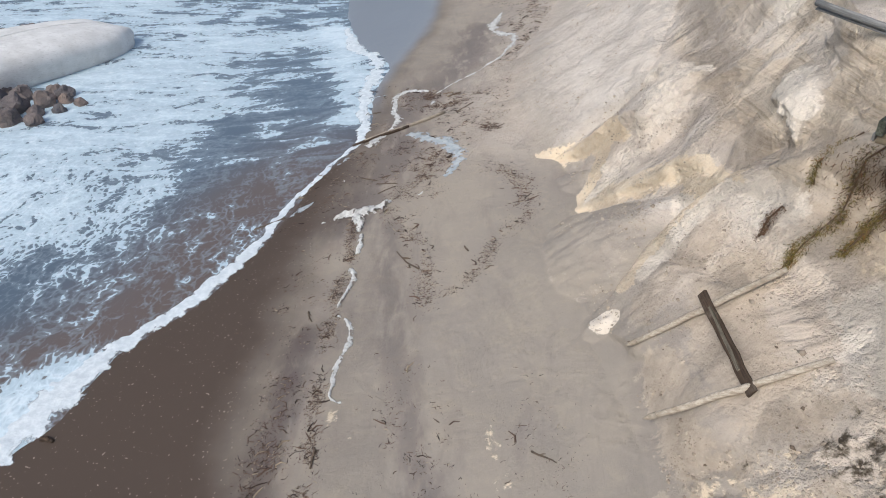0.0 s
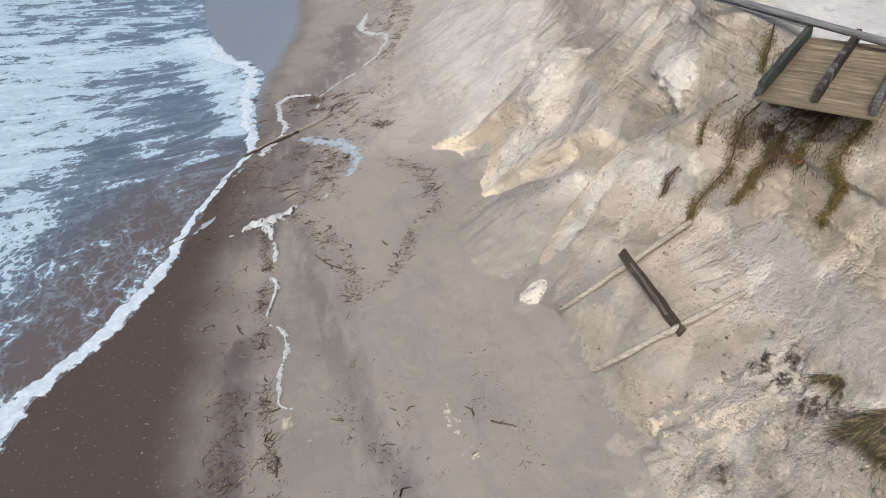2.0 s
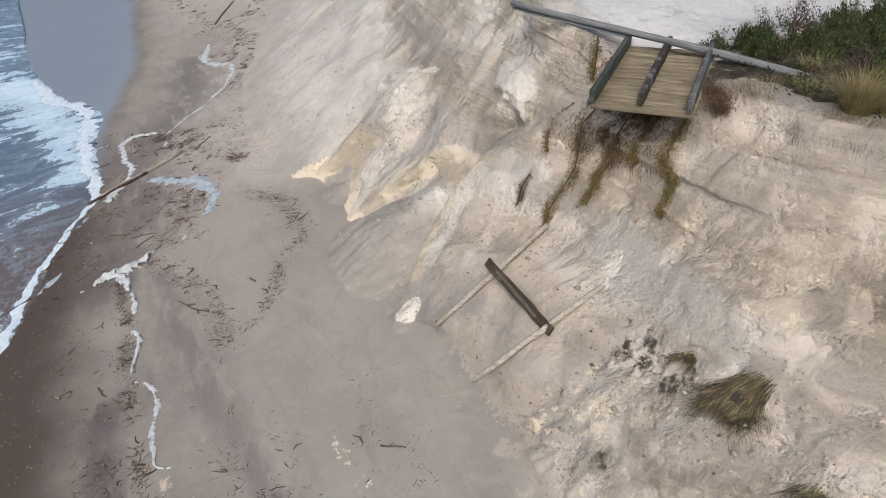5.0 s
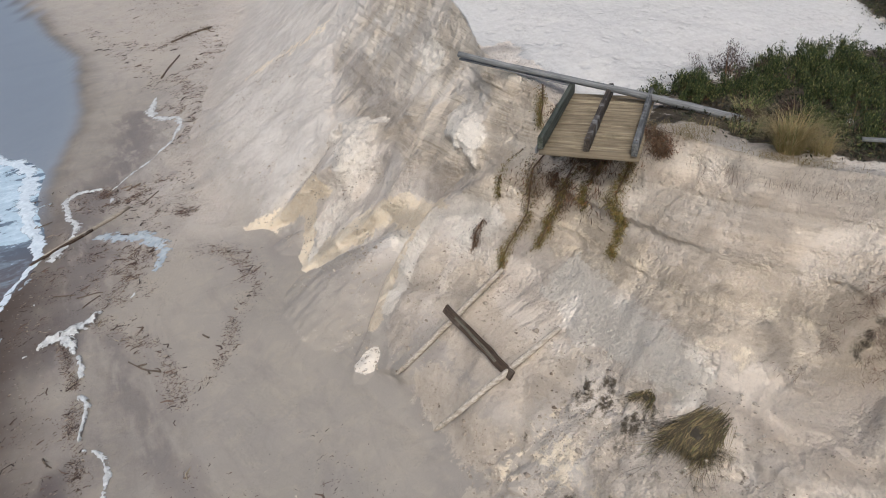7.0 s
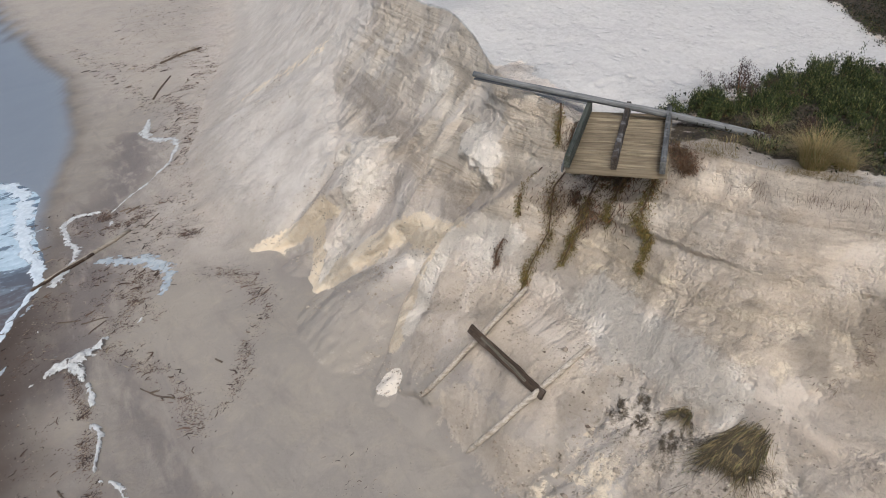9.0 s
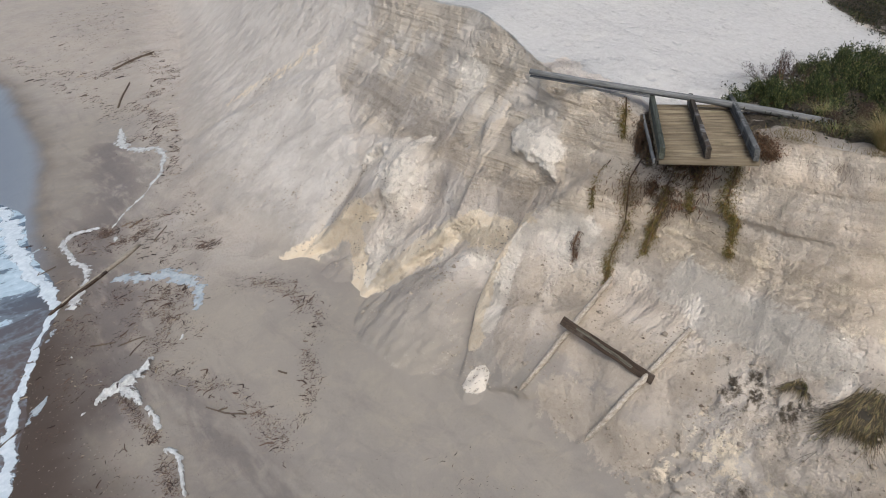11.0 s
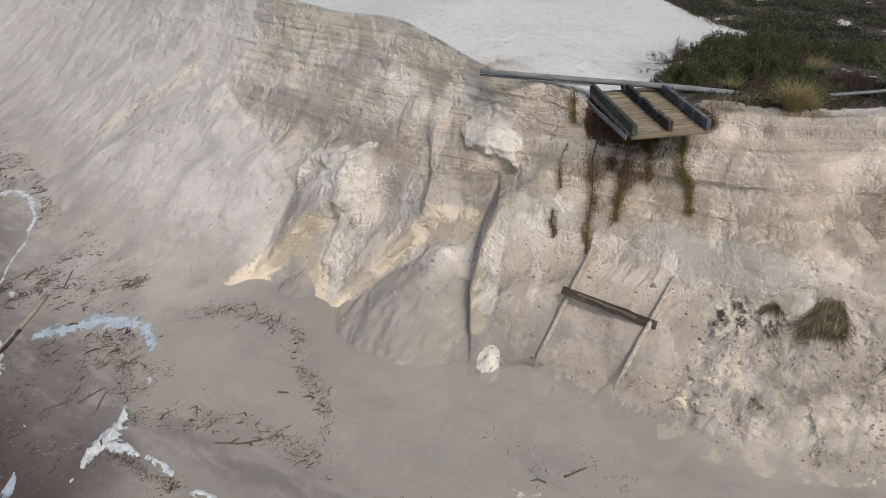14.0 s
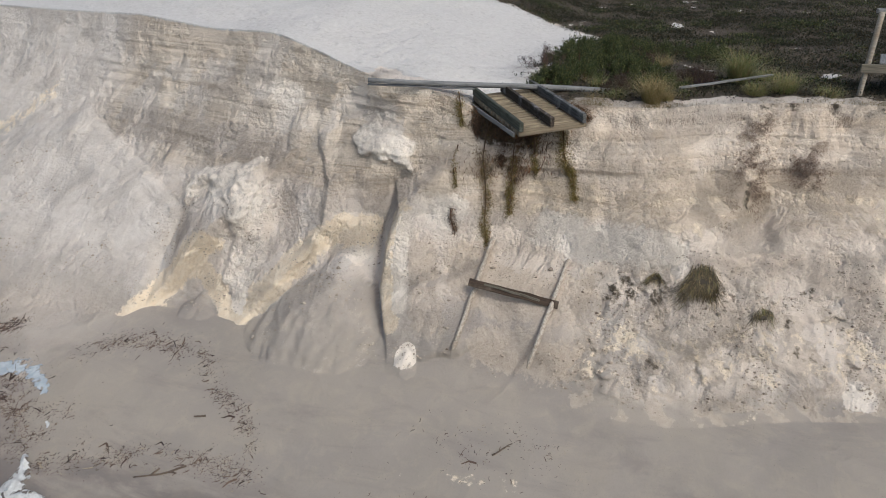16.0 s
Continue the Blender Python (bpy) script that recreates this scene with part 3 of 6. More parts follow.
    d += clot * (0.55 * np.abs(perlin(y * 1.5, z * 2.1 + 0.6 * y, 31.37)) + 0.30 * np.abs(perlin(y * 3.7 - 1.1 * z, z * 4.6 + 1.9 * y, 37.41)) + 0.13 * np.abs(perlin(y * 8.3 + 2.0 * z, z * 9.1 - 3.1 * y, 43.37)) - 0.16)
    return d


FLANK = [(14.85, 2.1), (14.65, 1.5), (14.5, 0.9), (14.45, 0.45)]


def lobe_edge(y):
    """Upper rim of the second slip."""
    return curve(y, [14.3, 14.9, 15.6, 16.2, 16.7, 17.1], [2.75, 2.78, 2.72, 2.5, 2.3, 1.7], 0.1) + 0.20 * fbm(y * 1.9, 0.8, 3.1, 4)


def crust_at(y, z):
    """The whitish crust left on the face, ragged all round."""
    m = near(y, z, [(12.1, 3.55), (11.5, 3.55), (10.9, 3.35)], 0.24)
    return m + 0.6 * fbm(y * 2.4, z * 2.4, 27.0, 4)


def spur(x, y, z, line, north, south, blunt=0.03):
    """A sharp spur along a crest line: the face falls back from it, north and south, at the given rates."""
    best, roof = np.full(x.shape, 1e9), np.full(x.shape, 99.0)
    for (xa, ya, za), (xb, yb, zb) in zip(line[:-1], line[1:]):
        dy, dz = yb - ya, zb - za
        t = np.clip(((y - ya) * dy + (z - za) * dz) / (dy * dy + dz * dz), 0, 1)
        dist = np.hypot(y - ya - t * dy, z - za - t * dz)
        side = (dy * (z - za - t * dz) - dz * (y - ya - t * dy)) / (math.hypot(dy, dz) * (dist + 1e-6))
        rate = south + (north - south) * step(0.6, -0.6, side)
        cand = xa + (xb - xa) * t + rate * (np.sqrt(dist ** 2 + blunt ** 2) - blunt)
        closer = dist < best
        roof, best = np.where(closer, cand, roof), np.where(closer, dist, best)
    roof = roof + 0.07 * fbm(y * 2.3, z * 2.3, xa, 4) + 0.05 * best * ridged(y * 3.1 + 0.8 * z, z * 1.2 - 0.5 * y, 6.37, 2) + 0.5 * np.clip(best - 1.3, 0, None) ** 2
    h = np.clip(0.5 + (roof - x) / 0.10, 0, 1)
    return roof + (x - roof) * h - 0.05 * h * (1 - h)


SPURS = (([(2.95, 16.87, -0.58), (3.6, 16.3, 0.25), (4.0, 15.95, 0.9), (4.4, 15.4, 1.55), (5.45, 14.6, 2.3), (6.12, 14.05, 3.05)], 1.05, 0.75, 0.03),
         ([(3.15, 14.05, -0.5), (3.75, 13.5, 0.24), (4.42, 12.75, 1.14), (4.78, 12.45, 1.75), (5.45, 12.6, 2.5), (6.15, 13.1, 3.1)], 0.9, 0.9, 0.04),
         ([(2.7, 9.8, -0.4), (3.36, 10.2, 0.37), (3.72, 10.42, 0.85), (4.28, 10.5, 1.65), (4.9, 10.45, 2.35), (5.5, 10.3, 2.65)], 1.8, 0.36, 0.03),
         ([(6.3, 10.7, 3.1), (6.65, 10.75, 3.9), (7.0, 10.9, 4.75)], 0.45, 0.3, 0.25))


def dune_z(off, x, y, lip):
    """The dune top behind the cliff's lip."""
    rise = 0.25 * step(0.0, 3.0, off) * step(9, 12, y) + 0.012 * off
    return lip + rise + step(0.1, 1.5, off) * (0.16 * fbm(x * 0.22, y * 0.22, 0.7, 3) + 0.05 * fbm(x * 1.3, y * 1.3, 5.7, 3) + 0.02 * fbm(x * 4.2, y * 4.2, 3.3, 2))


rows_y = np.concatenate([-np.geomspace(160, 6.5, 34), np.arange(-6, 0, 0.065), np.arange(0, 17, 0.045), np.arange(17, 31, 0.065), np.linspace(31, 62, 95)[:-1], np.geomspace(62, 420, 34)])
off_b = np.concatenate([-np.geomspace(260, 26, 16), -np.linspace(24, 9, 46), -np.linspace(8.8, 0.06, 112)])
off_s = np.linspace(0, 2, 220)
off_p = np.concatenate([np.linspace(0.05, 4, 62), np.linspace(4.15, 32, 110), np.geomspace(34, 400, 22)])

Yc, Sc = np.meshgrid(rows_y, off_s, indexing="ij")
Xc, Zc = cliff(Sc, Yc)
bulge = relief(Sc, Yc, Xc, Zc)
Xc = Xc - bulge
for line, north, south, blunt in SPURS:
    Xc = spur(Xc, Yc, Zc, line, north, south, blunt)
# the slope lies evenly under the collapsed fence, hollowed between its posts
under = 3.25 + (Zc - 0.38) * 1.39 + 0.07 * step(7.4, 6.9, Yc) * step(0.8, 1.3, Zc) + 0.14 * near(Yc, Zc, [(7.75, 0.9), (7.45, 0.4)], 0.35) + 0.03 * fbm(Yc * 3, Zc * 3, 1.0, 3)
lies = step(5.6, 6.4, Yc) * step(9.2, 8.4, Yc) * step(-0.25, 0.75, Zc) * step(2.1, 1.6, Zc)
Xc = Xc + (under - Xc) * lies
# fallen cones in the gullies
cone_mask = np.zeros_like(Xc)
for cx0, cy0, cz0, steep in ((4.50, 11.78, 1.22, 0.66), (3.55, 15.36, 0.0, 0.72), (2.98, 9.5, 0.02, 0.85)):
    reach = np.clip(cz0 + 0.10 * fbm(Yc * 2.2, Zc * 2.2, 6.0, 3) - Zc, 0, None) / steep
    inside = reach > np.abs(Yc - cy0)
    x_cone = np.where(inside, cx0 - np.sqrt(np.clip(reach ** 2 - (Yc - cy0) ** 2, 0, None)) + 0.028 * fbm(Yc * 5, Zc * 5, 2.0, 3), 99)
    cone_mask = np.maximum(cone_mask, step(-0.02, 0.08, Xc - x_cone))
    Xc = np.minimum(Xc, x_cone)
# the foot eases out into the beach
Zc = Zc + (beach_z(Xc[:, :1], Yc[:, :1]) - Zc[:, :1]) * np.clip(1 - Sc * 2.5, 0, 1)
Zc = Zc + 0.014 * fbm(Yc * 6, Xc * 6, Zc * 6, 3) * step(0.0, 0.2, Sc)
Yb, Ob = np.meshgrid(rows_y, off_b, indexing="ij")
Xb = Xc[:, :1] + Ob
Zb = beach_z(Xb, Yb)
lip_x, lip_z = Xc[:, -1:], Zc[:, -1:]
toe_x = Xc[:, :1]
Yp, Op = np.meshgrid(rows_y, off_p, indexing="ij")
Xp = lip_x + Op
Zp = dune_z(Op, Xp, Yp, lip_z)
# the turf has slumped under the broken boardwalk
Zc = Zc - 0.42 * near(Xc, Yc, [(6.5, 8.3), (7.5, 9.0)], 0.7) * step(3.3, 4.3, Zc)
Zp = Zp - 0.42 * near(Xp, Yp, [(6.5, 8.3), (7.5, 9.0)], 0.7)
X = np.concatenate([Xb, Xc, Xp], 1)
Y = np.concatenate([Yb, Yc, Yp], 1)
Z = np.concatenate([Zb, Zc, Zp], 1)
is_b = np.concatenate([np.ones_like(Xb), np.zeros_like(Xc), np.zeros_like(Xp)], 1)
is_p = np.concatenate([np.zeros_like(Xb), np.zeros_like(Xc), np.ones_like(Xp)], 1)
S = np.concatenate([np.zeros_like(Xb), Sc, np.full_like(Xp, 2.0)], 1)
on_cliff = (1 - is_b) * (1 - is_p)

n1, n2 = fbm(X * 0.6, Y * 0.6, Z * 0.6, 4), fbm(X * 2.1, Y * 2.1, Z * 2.1, 3)
fe = fan_edge(Y)
fan = step(0.02, -0.05, Z - fe) * step(16.3, 16.9, Y) * on_cliff
ochre = np.zeros_like(X)
for line, w in (([(16.85, -0.45), (16.3, 0.25), (15.95, 0.75), (15.7, 0.95)], 0.27), ([(14.3, -0.45), (13.55, 0.25), (12.8, 1.1), (12.25, 1.6), (11.5, 1.62)], 0.26),
                ([(16.2, 0.5), (15.7, 0.35), (15.2, 0.12), (14.75, -0.2), (14.5, -0.45)], 0.15), ([(10.45, 2.3), (10.45, 1.6), (10.3, 0.8), (10.1, 0.4)], 0.17)):
    ochre = np.maximum(ochre, near(Y, Z, line, w))
ochre = np.maximum(ochre, 0.45 * near(Y, Z, [(28, 1.0), (25.3, 2.6), (24.4, 3.4)], 0.3))
cones = np.concatenate([np.zeros_like(Xb), cone_mask, np.zeros_like(Xp)], 1)
ochre *= on_cliff * (1 - cones)
ochre = np.maximum(ochre, 0.22 * on_cliff * step(0.1, 0.9, n1 + 0.35) * step(2.2, 0.4, Z))
# cream flank between the first two spurs, pale slips and crusts
pale = np.zeros_like(X)
for line, w in (([(15.2, 4.35), (14.6, 4.2)], 0.22), ([(11.75, 1.0), (11.6, 1.1)], 0.2),
                ([(7.2, 2.15), (6.2, 2.0), (5.3, 2.1), (4.4, 1.95)], 0.24), ([(14.35, 0.0), (14.2, -0.4)], 0.16),
                ([(0.7, 0.0), (0.55, -0.1)], 0.2), ([(10.0, 2.45), (9.3, 2.3)], 0.2), ([(10.3, 2.2), (10.2, 1.5), (9.95, 0.7)], 0.13)):
    pale = np.maximum(pale, near(Y, Z, line, w))
pale = np.maximum(pale, 0.52 * step(0.03, -0.03, Z - lobe_edge(Y)) * step(14.4, 14.9, Y) * step(17.1, 16.8, Y) * step(1.4, 2.0, Z))
pale = np.maximum(pale, 0.7 * step(0.45, 0.55, near(Y, Z, [(9.5, -0.1), (9.45, -0.35)], 0.20)))
pale = np.maximum(pale, 0.55 * step(0.38, 0.5, crust_at(Y, Z)))
pale = np.maximum(pale, 0.50 * step(0.25, 0.6, near(Y, Z, FLANK, 0.36) + 0.35 * fbm(Y * 2.0, Z * 2.0, 57.0, 3)) * (1 - ochre))
pale = pale * on_cliff * (1 - fan)
slip = np.maximum(step(0.03, -0.03, Z - lobe_edge(Y)) * step(14.4, 14.9, Y) * step(17.1, 16.8, Y) * step(1.5, 2.1, Z), step(0.38, 0.5, crust_at(Y, Z)))
slip = np.maximum(np.maximum(0.75 * slip, step(0.4, 0.6, near(Y, Z, [(11.95, 1.05), (11.65, 1.1)], 0.11))) * on_cliff, fan)
# greyer soil bands; strips along the gullies between spurs paint in their shade
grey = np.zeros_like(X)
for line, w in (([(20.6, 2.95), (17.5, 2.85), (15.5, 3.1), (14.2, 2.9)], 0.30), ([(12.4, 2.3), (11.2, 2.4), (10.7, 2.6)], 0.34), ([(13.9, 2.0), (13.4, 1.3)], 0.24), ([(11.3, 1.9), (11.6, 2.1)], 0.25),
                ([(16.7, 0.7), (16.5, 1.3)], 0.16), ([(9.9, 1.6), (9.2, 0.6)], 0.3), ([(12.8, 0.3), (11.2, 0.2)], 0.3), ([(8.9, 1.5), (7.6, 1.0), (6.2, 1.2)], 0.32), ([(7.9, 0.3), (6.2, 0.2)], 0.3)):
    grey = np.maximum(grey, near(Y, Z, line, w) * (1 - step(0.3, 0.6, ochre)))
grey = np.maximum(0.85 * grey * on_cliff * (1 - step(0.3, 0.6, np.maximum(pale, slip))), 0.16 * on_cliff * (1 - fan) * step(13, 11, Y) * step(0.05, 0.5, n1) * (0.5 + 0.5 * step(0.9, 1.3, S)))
face = step(1.0, 1.15, S) * on_cliff * (1 - fan) * (0.8 + 0.2 * step(10, 8, Y)) * (1 - 0.95 * step(20.5, 23, Y + 0.8 * n1))
# wet sand by the sea, a glossy film farther up the coast with painted sky reflection
xs = X - shift(Y)
wet_edge = curve(Y, [-20, 4, 9, 12, 15, 18, 21, 24, 27, 32, 36, 39, 47, 55, 64, 100], [-3.1, -3.1, -3.3, -3.2, -2.9, -2.5, -2.3, -2.3, -2.4, -2.2, -2.6, -3.1, -4.1, -3.9, -3.6, -3.4], 0.8)
wet = is_b * np.clip(0.5 - 0.34 * (xs - wet_edge + 0.5 * n1), 0, 1)
film_sheen = is_b * step(0.3, -0.5, xs - wet_edge + 0.25 * n1) * (0.06 + 0.94 * step(20, 25, Y))
damp = is_b * step(1.6, -2.6, xs + 1.0 * n1 - 0.8 * step(15, 20, Y)) * 0.26 * (1 - 0.8 * step(32, 40, Y))
wet = np.maximum(wet, damp)
stain = is_b * near(X, Y, [(-3.2, 4.0), (-3.1, 6.9), (-3.0, 8.6), (-2.9, 10.6)], 0.30) * (0.9 + 0.3 * n2)
stain = np.maximum(stain, is_b * 0.55 * near(X, Y, [(0.0, 5.0), (-0.4, 6.8), (-0.7, 8.6), (-1.0, 9.8), (-1.3, 12.5), (-1.4, 14.5)], 0.35))
stain = np.maximum(stain, is_b * 0.7 * near(X, Y, [(-2.6, 15.0), (-1.6, 18.5), (-1.6, 22), (0.9, 26), (1.6, 31)], 0.8))
silt = np.clip(stain, 0, 1)
algae = is_b * np.maximum(near(X, Y, [(-1.95, 8.2), (-1.7, 7.7)], 0.22), near(X, Y, [(0.55, 8.5), (0.8, 7.3), (1.0, 6.2)], 0.25) * step(-0.1, 0.2, n2)) * 0.36
ochre = np.maximum(ochre, algae)
bands = on_cliff * near(Y, Z, [(8.3, 2.75), (3.3, 2.75), (-4, 2.75)], 0.40) * (0.95 + 0.3 * n1)
grey = np.maximum(grey, bands * (0.6 + 0.3 * step(-0.2, 0.2, perlin(Y * 0.15, Z * 5.0, 6.6))))
ochre = np.maximum(ochre, bands * (0.22 + 0.22 * step(-0.15, 0.15, perlin(Y * 0.12, Z * 5.5, 9.1))))
grey = np.maximum(grey * (1 - cones), cones * (0.26 + 0.3 * n2))
ochre = np.maximum(ochre, on_cliff * 0.34 * step(6.8, 5.6, Y) * step(1.7, 0.7, Z) * step(0.05, 0.3, S))
grey = np.maximum(grey, on_cliff * 0.62 * step(6.8, 5.6, Y) * step(1.7, 0.9, Z) * step(-0.2, 0.2, n2))
pale = pale * (1 - cones * step(9.7, 10.0, Y)) * step(0.01, 0.12, S)
roots = on_cliff * np.maximum(0.42 * near(Y, Z, [(3.0, 4.2), (3.1, 3.2), (3.15, 2.8)], 0.2) * step(0.05, 0.4, n2),
                              0.4 * near(Y, Z, [(2.0, 3.5), (1.8, 3.2)], 0.2) * step(0.05, 0.4, n2))
roots = np.maximum(roots, on_cliff * step(1.82, 1.97, S) * step(6.0, 4.0, Y) * step(0.0, 0.3, n2) * 0.42)
sand_south = curve(X, SAND_LINE[0], SAND_LINE[1], 0.3)
open_sand = step(-1.5, 0.5, Y - sand_south + 1.3 * n1)
dune = is_p * np.maximum(open_sand, 0.85 * step(0.46, 0.6, n1 + 0.3 * n2) * step(0.6, 2.5, X - lip_x))
dune = dune * np.maximum(step(12.0, 12.6, Y), step(0.5, 1.0, X - lip_x + 0.3 * n2))
dune = np.maximum(dune * step(0.0, 1.0, is_p), on_cliff * step(1.97, 2.0, S) * 0.8 * step(12, 13, Y))
# dark plant cover under the boardwalk, doubling as painted shade between its slats
roots = np.maximum(roots, step(3.4, 4.0, Z) * (1 - is_b) * step(0.35, 0.75, near(X, Y, [(6.2, 8.1), (7.4, 8.9)], 0.62)))
roots = np.maximum(roots, is_p * (1 - open_sand) * step(0.62, 0.40, n1 + 0.3 * n2) * 0.95)
roots = roots * (1 - is_p * step(7.6, 7.0, Y) * step(1.0, 0.35, X - lip_x + 0.5 * n2))
roots = np.maximum(roots, on_cliff * 0.42 * step(0.2, 0.6, n2) * step(6.2, 5.0, Y) * step(0.15, 0.3, S) * step(1.0, 0.8, S))
cones = cones * (1 - step(10.0, 9.7, Y))
bay = near(Y, Z, [(9.2, 0.0), (8.2, 0.45), (7.0, 0.5), (5.6, 0.05)], 0.58)
foot = step(0.0, 0.30 + 0.25 * step(16.5, 18, Y), S + 0.16 * n2 - 0.10 * step(5.0, 7.0, Y) * step(13.5, 12.5, Y))
lumps = np.maximum(foot * on_cliff * (1 - 0.85 * cones * step(1.15, 0.6, Z)) * (1 - 0.9 * bay), is_p)
dry = (1 - is_p) * (0.42 * step(-3.2, 0.0, X - toe_x + 0.6 * n1) * step(15.5, 19, Y) + 0.25 * step(34, 42, Y) * step(0.0, 2.5, xs - wet_edge))
lumps = np.maximum(lumps, dry)
roots = np.maximum(roots, on_cliff * 0.5 * near(Y, Z, [(5.7, 1.25), (4.9, 1.5), (4.1, 1.35), (3.4, 1.1)], 0.28) * step(-0.15, 0.25, n2))
roots = np.maximum(roots, on_cliff * 0.42 * near(Y, Z, [(6.0, 0.5), (5.0, 0.35), (3.6, 0.4)], 0.4) * step(0.1, 0.4, n2))

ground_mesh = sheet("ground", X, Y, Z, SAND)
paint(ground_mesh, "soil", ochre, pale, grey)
paint(ground_mesh, "cover", wet, roots, dune)
paint(ground_mesh, "form", face, lumps, film_sheen)
# far slope and upper face greyed by haze put into their colour
far_slope = (1 - is_p) * (1 - is_b) * (step(20.5, 23, Y + 0.6 * n1) * 0.8 + 0.2 * step(12.6, 14.5, Y + 0.5 * n1) * step(1.05, 1.2, S) * step(22, 19, Y))
paint(ground_mesh, "rest", np.maximum(slip, far_slope) * step(0.0, 0.25, S), silt, on_cliff * step(11.2, 8.2, Y + 0.5 * n1) * (0.4 + 0.6 * step(0.7, 1.8, Z)))
ground = tagged(new("ground", ground_mesh), "pale sandy beach under a collapsed dune cliff of layered sand", "ground", kind="structure")


def ground_z(x, y):
    """Height of the beach or dune top at a place."""
    i = int(np.argmin(np.abs(rows_y - y)))
    return float(np.interp(x, X[i], Z[i])) if np.all(np.diff(X[i]) > -0.5) else float(np.interp(x, np.sort(X[i]), Z[i][np.argsort(X[i])]))


def cliff_at(y, z):
    """The place on the cliff's face at a height."""
    i = int(np.argmin(np.abs(rows_y - y)))
    return Vector((float(np.interp(z, np.maximum.accumulate(Zc[i]), Xc[i])), y, z))


# ---- sea ----
EDGE_Y = [-60, -10, 4, 7.9, 8.5, 10.5, 12.1, 13.5, 15.0, 17.1, 18.6, 19.8, 21.2, 24, 26.6, 28.5, 30.2, 33, 36.3, 40, 46, 60, 100, 300]
EDGE_X = [-4, -9.5, -9.0, -8.0, -7.4, -6.9, -5.6, -4.9, -4.4, -3.85, -3.2, -2.6, -2.45, -2.6, -2.2, -2.6, -3.7, -4.4, -5.1, -5.4, -5.8, -7.0, -9, -30]
sea_y = np.concatenate([-np.geomspace(150, 4, 24), np.arange(-3.8, 42, 0.11), np.geomspace(42.5, 320, 50)])
sea_o = np.concatenate([np.linspace(0, 3, 50), np.linspace(3.08, 30, 230), np.geomspace(31, 320, 30)])
Ys, Os = np.meshgrid(sea_y, sea_o, indexing="ij")
edge = curve(Ys, EDGE_Y, EDGE_X, 0.35) + 0.16 * fbm(Ys * 0.9, 0.2, 0.3, 3) + 0.05 * fbm(Ys * 4.0, 0.2, 0.3, 2)
Xs = edge - Os
bed = beach_z(Xs, Ys)
swell = 0.10 * fbm(Xs * 0.25, Ys * 0.12, 1.7, 3) + 0.035 * fbm(Xs * 1.1, Ys * 0.7, 4.2, 3) + 0.012 * ridged(Xs * 3.1, Ys * 2.2, 2.0, 2)
Zs = np.maximum(SEA_LEVEL + swell * step(0.3, 5, Os), bed + 0.003 + 0.03 * step(0, 1.2, Os))
water_mesh = sheet("water", Xs, Ys, Zs, WATER)
fo = 0.30 + 0.36 * step(1.5, 8.5, Os) + 0.36 * fbm(Xs * 0.16, Ys * 0.11, 0.5, 3)
fo = fo + 0.55 * near(Xs, Ys, [(-3.3, 22), (-3.4, 26), (-4.4, 30), (-5.6, 34)], 0.7) + 0.3 * near(Xs, Ys, [(-6, 33), (-11, 32)], 1.2)
fo = fo - 0.22 * near(Xs, Ys, [(-5.6, 23.5), (-8, 20)], 2.0) - 0.08 * near(Xs, Ys, [(-4.5, 19), (-6.0, 15), (-7.3, 12.5)], 1.0)
fo = fo - 0.2 * near(Xs, Ys, [(-8.5, 12.5), (-12, 13)], 1.8)
fo = fo + 0.7 * near(Xs, Ys, [(-8.7, 7.0), (-8.2, 9.2), (-7.8, 10.2)], 0.5)
sy = np.clip(step(15.5, 20, Ys + 0.25 * Xs + 1.5 + 2.0 * fbm(Xs * 0.2, Ys * 0.2, 2.2, 2)), 0, 1)
paint(water_mesh, "sea", fo, step(5.5, 1.5, Os) * step(24, 17, Ys), 0.75 * sy)
water = tagged(new("water", water_mesh), "shallow surf covered in white and lacy sea foam", "sea water", kind="structure")

# ---- broken boardwalk section, upside down over the cliff's edge ----


def frame_from(origin, u, v):
    """A pose whose x runs along u, y near v."""
    u = Vector(u).normalized()
    v = Vector(v)
    n = u.cross(v).normalized()
    v = n.cross(u)
    m = Matrix((u, v, n)).transposed().to_4x4()
    m.translation = Vector(origin)
    return m


def half_round(name, length, radius, thick, material, seed):
    """A board with a rounded face and a flat back."""
    rng = random.Random(seed)
    bm = bmesh.new()
    rings = []
    for k in range(5):
        x = length * k / 4 + (rng.uniform(-0.012, 0.012) if k in (0, 4) else 0)
        r = radius * rng.uniform(0.95, 1.05)
        rings.append([bm.verts.new((x, r * math.cos(a), thick * (math.sin(a) - 1) * 0.95)) for a in [math.pi * j / 7 for j in range(8)]]
                     + [bm.verts.new((x, -r * 0.95, -thick)), bm.verts.new((x, r * 0.95, -thick))])
    for a, c in zip(rings[:-1], rings[1:]):
        for j in range(10):
            bm.faces.new((a[j], a[(j + 1) % 10], c[(j + 1) % 10], c[j]))
    bm.faces.new(rings[0][::-1]), bm.faces.new(rings[-1])
    return tidy(bm, name, material, True)


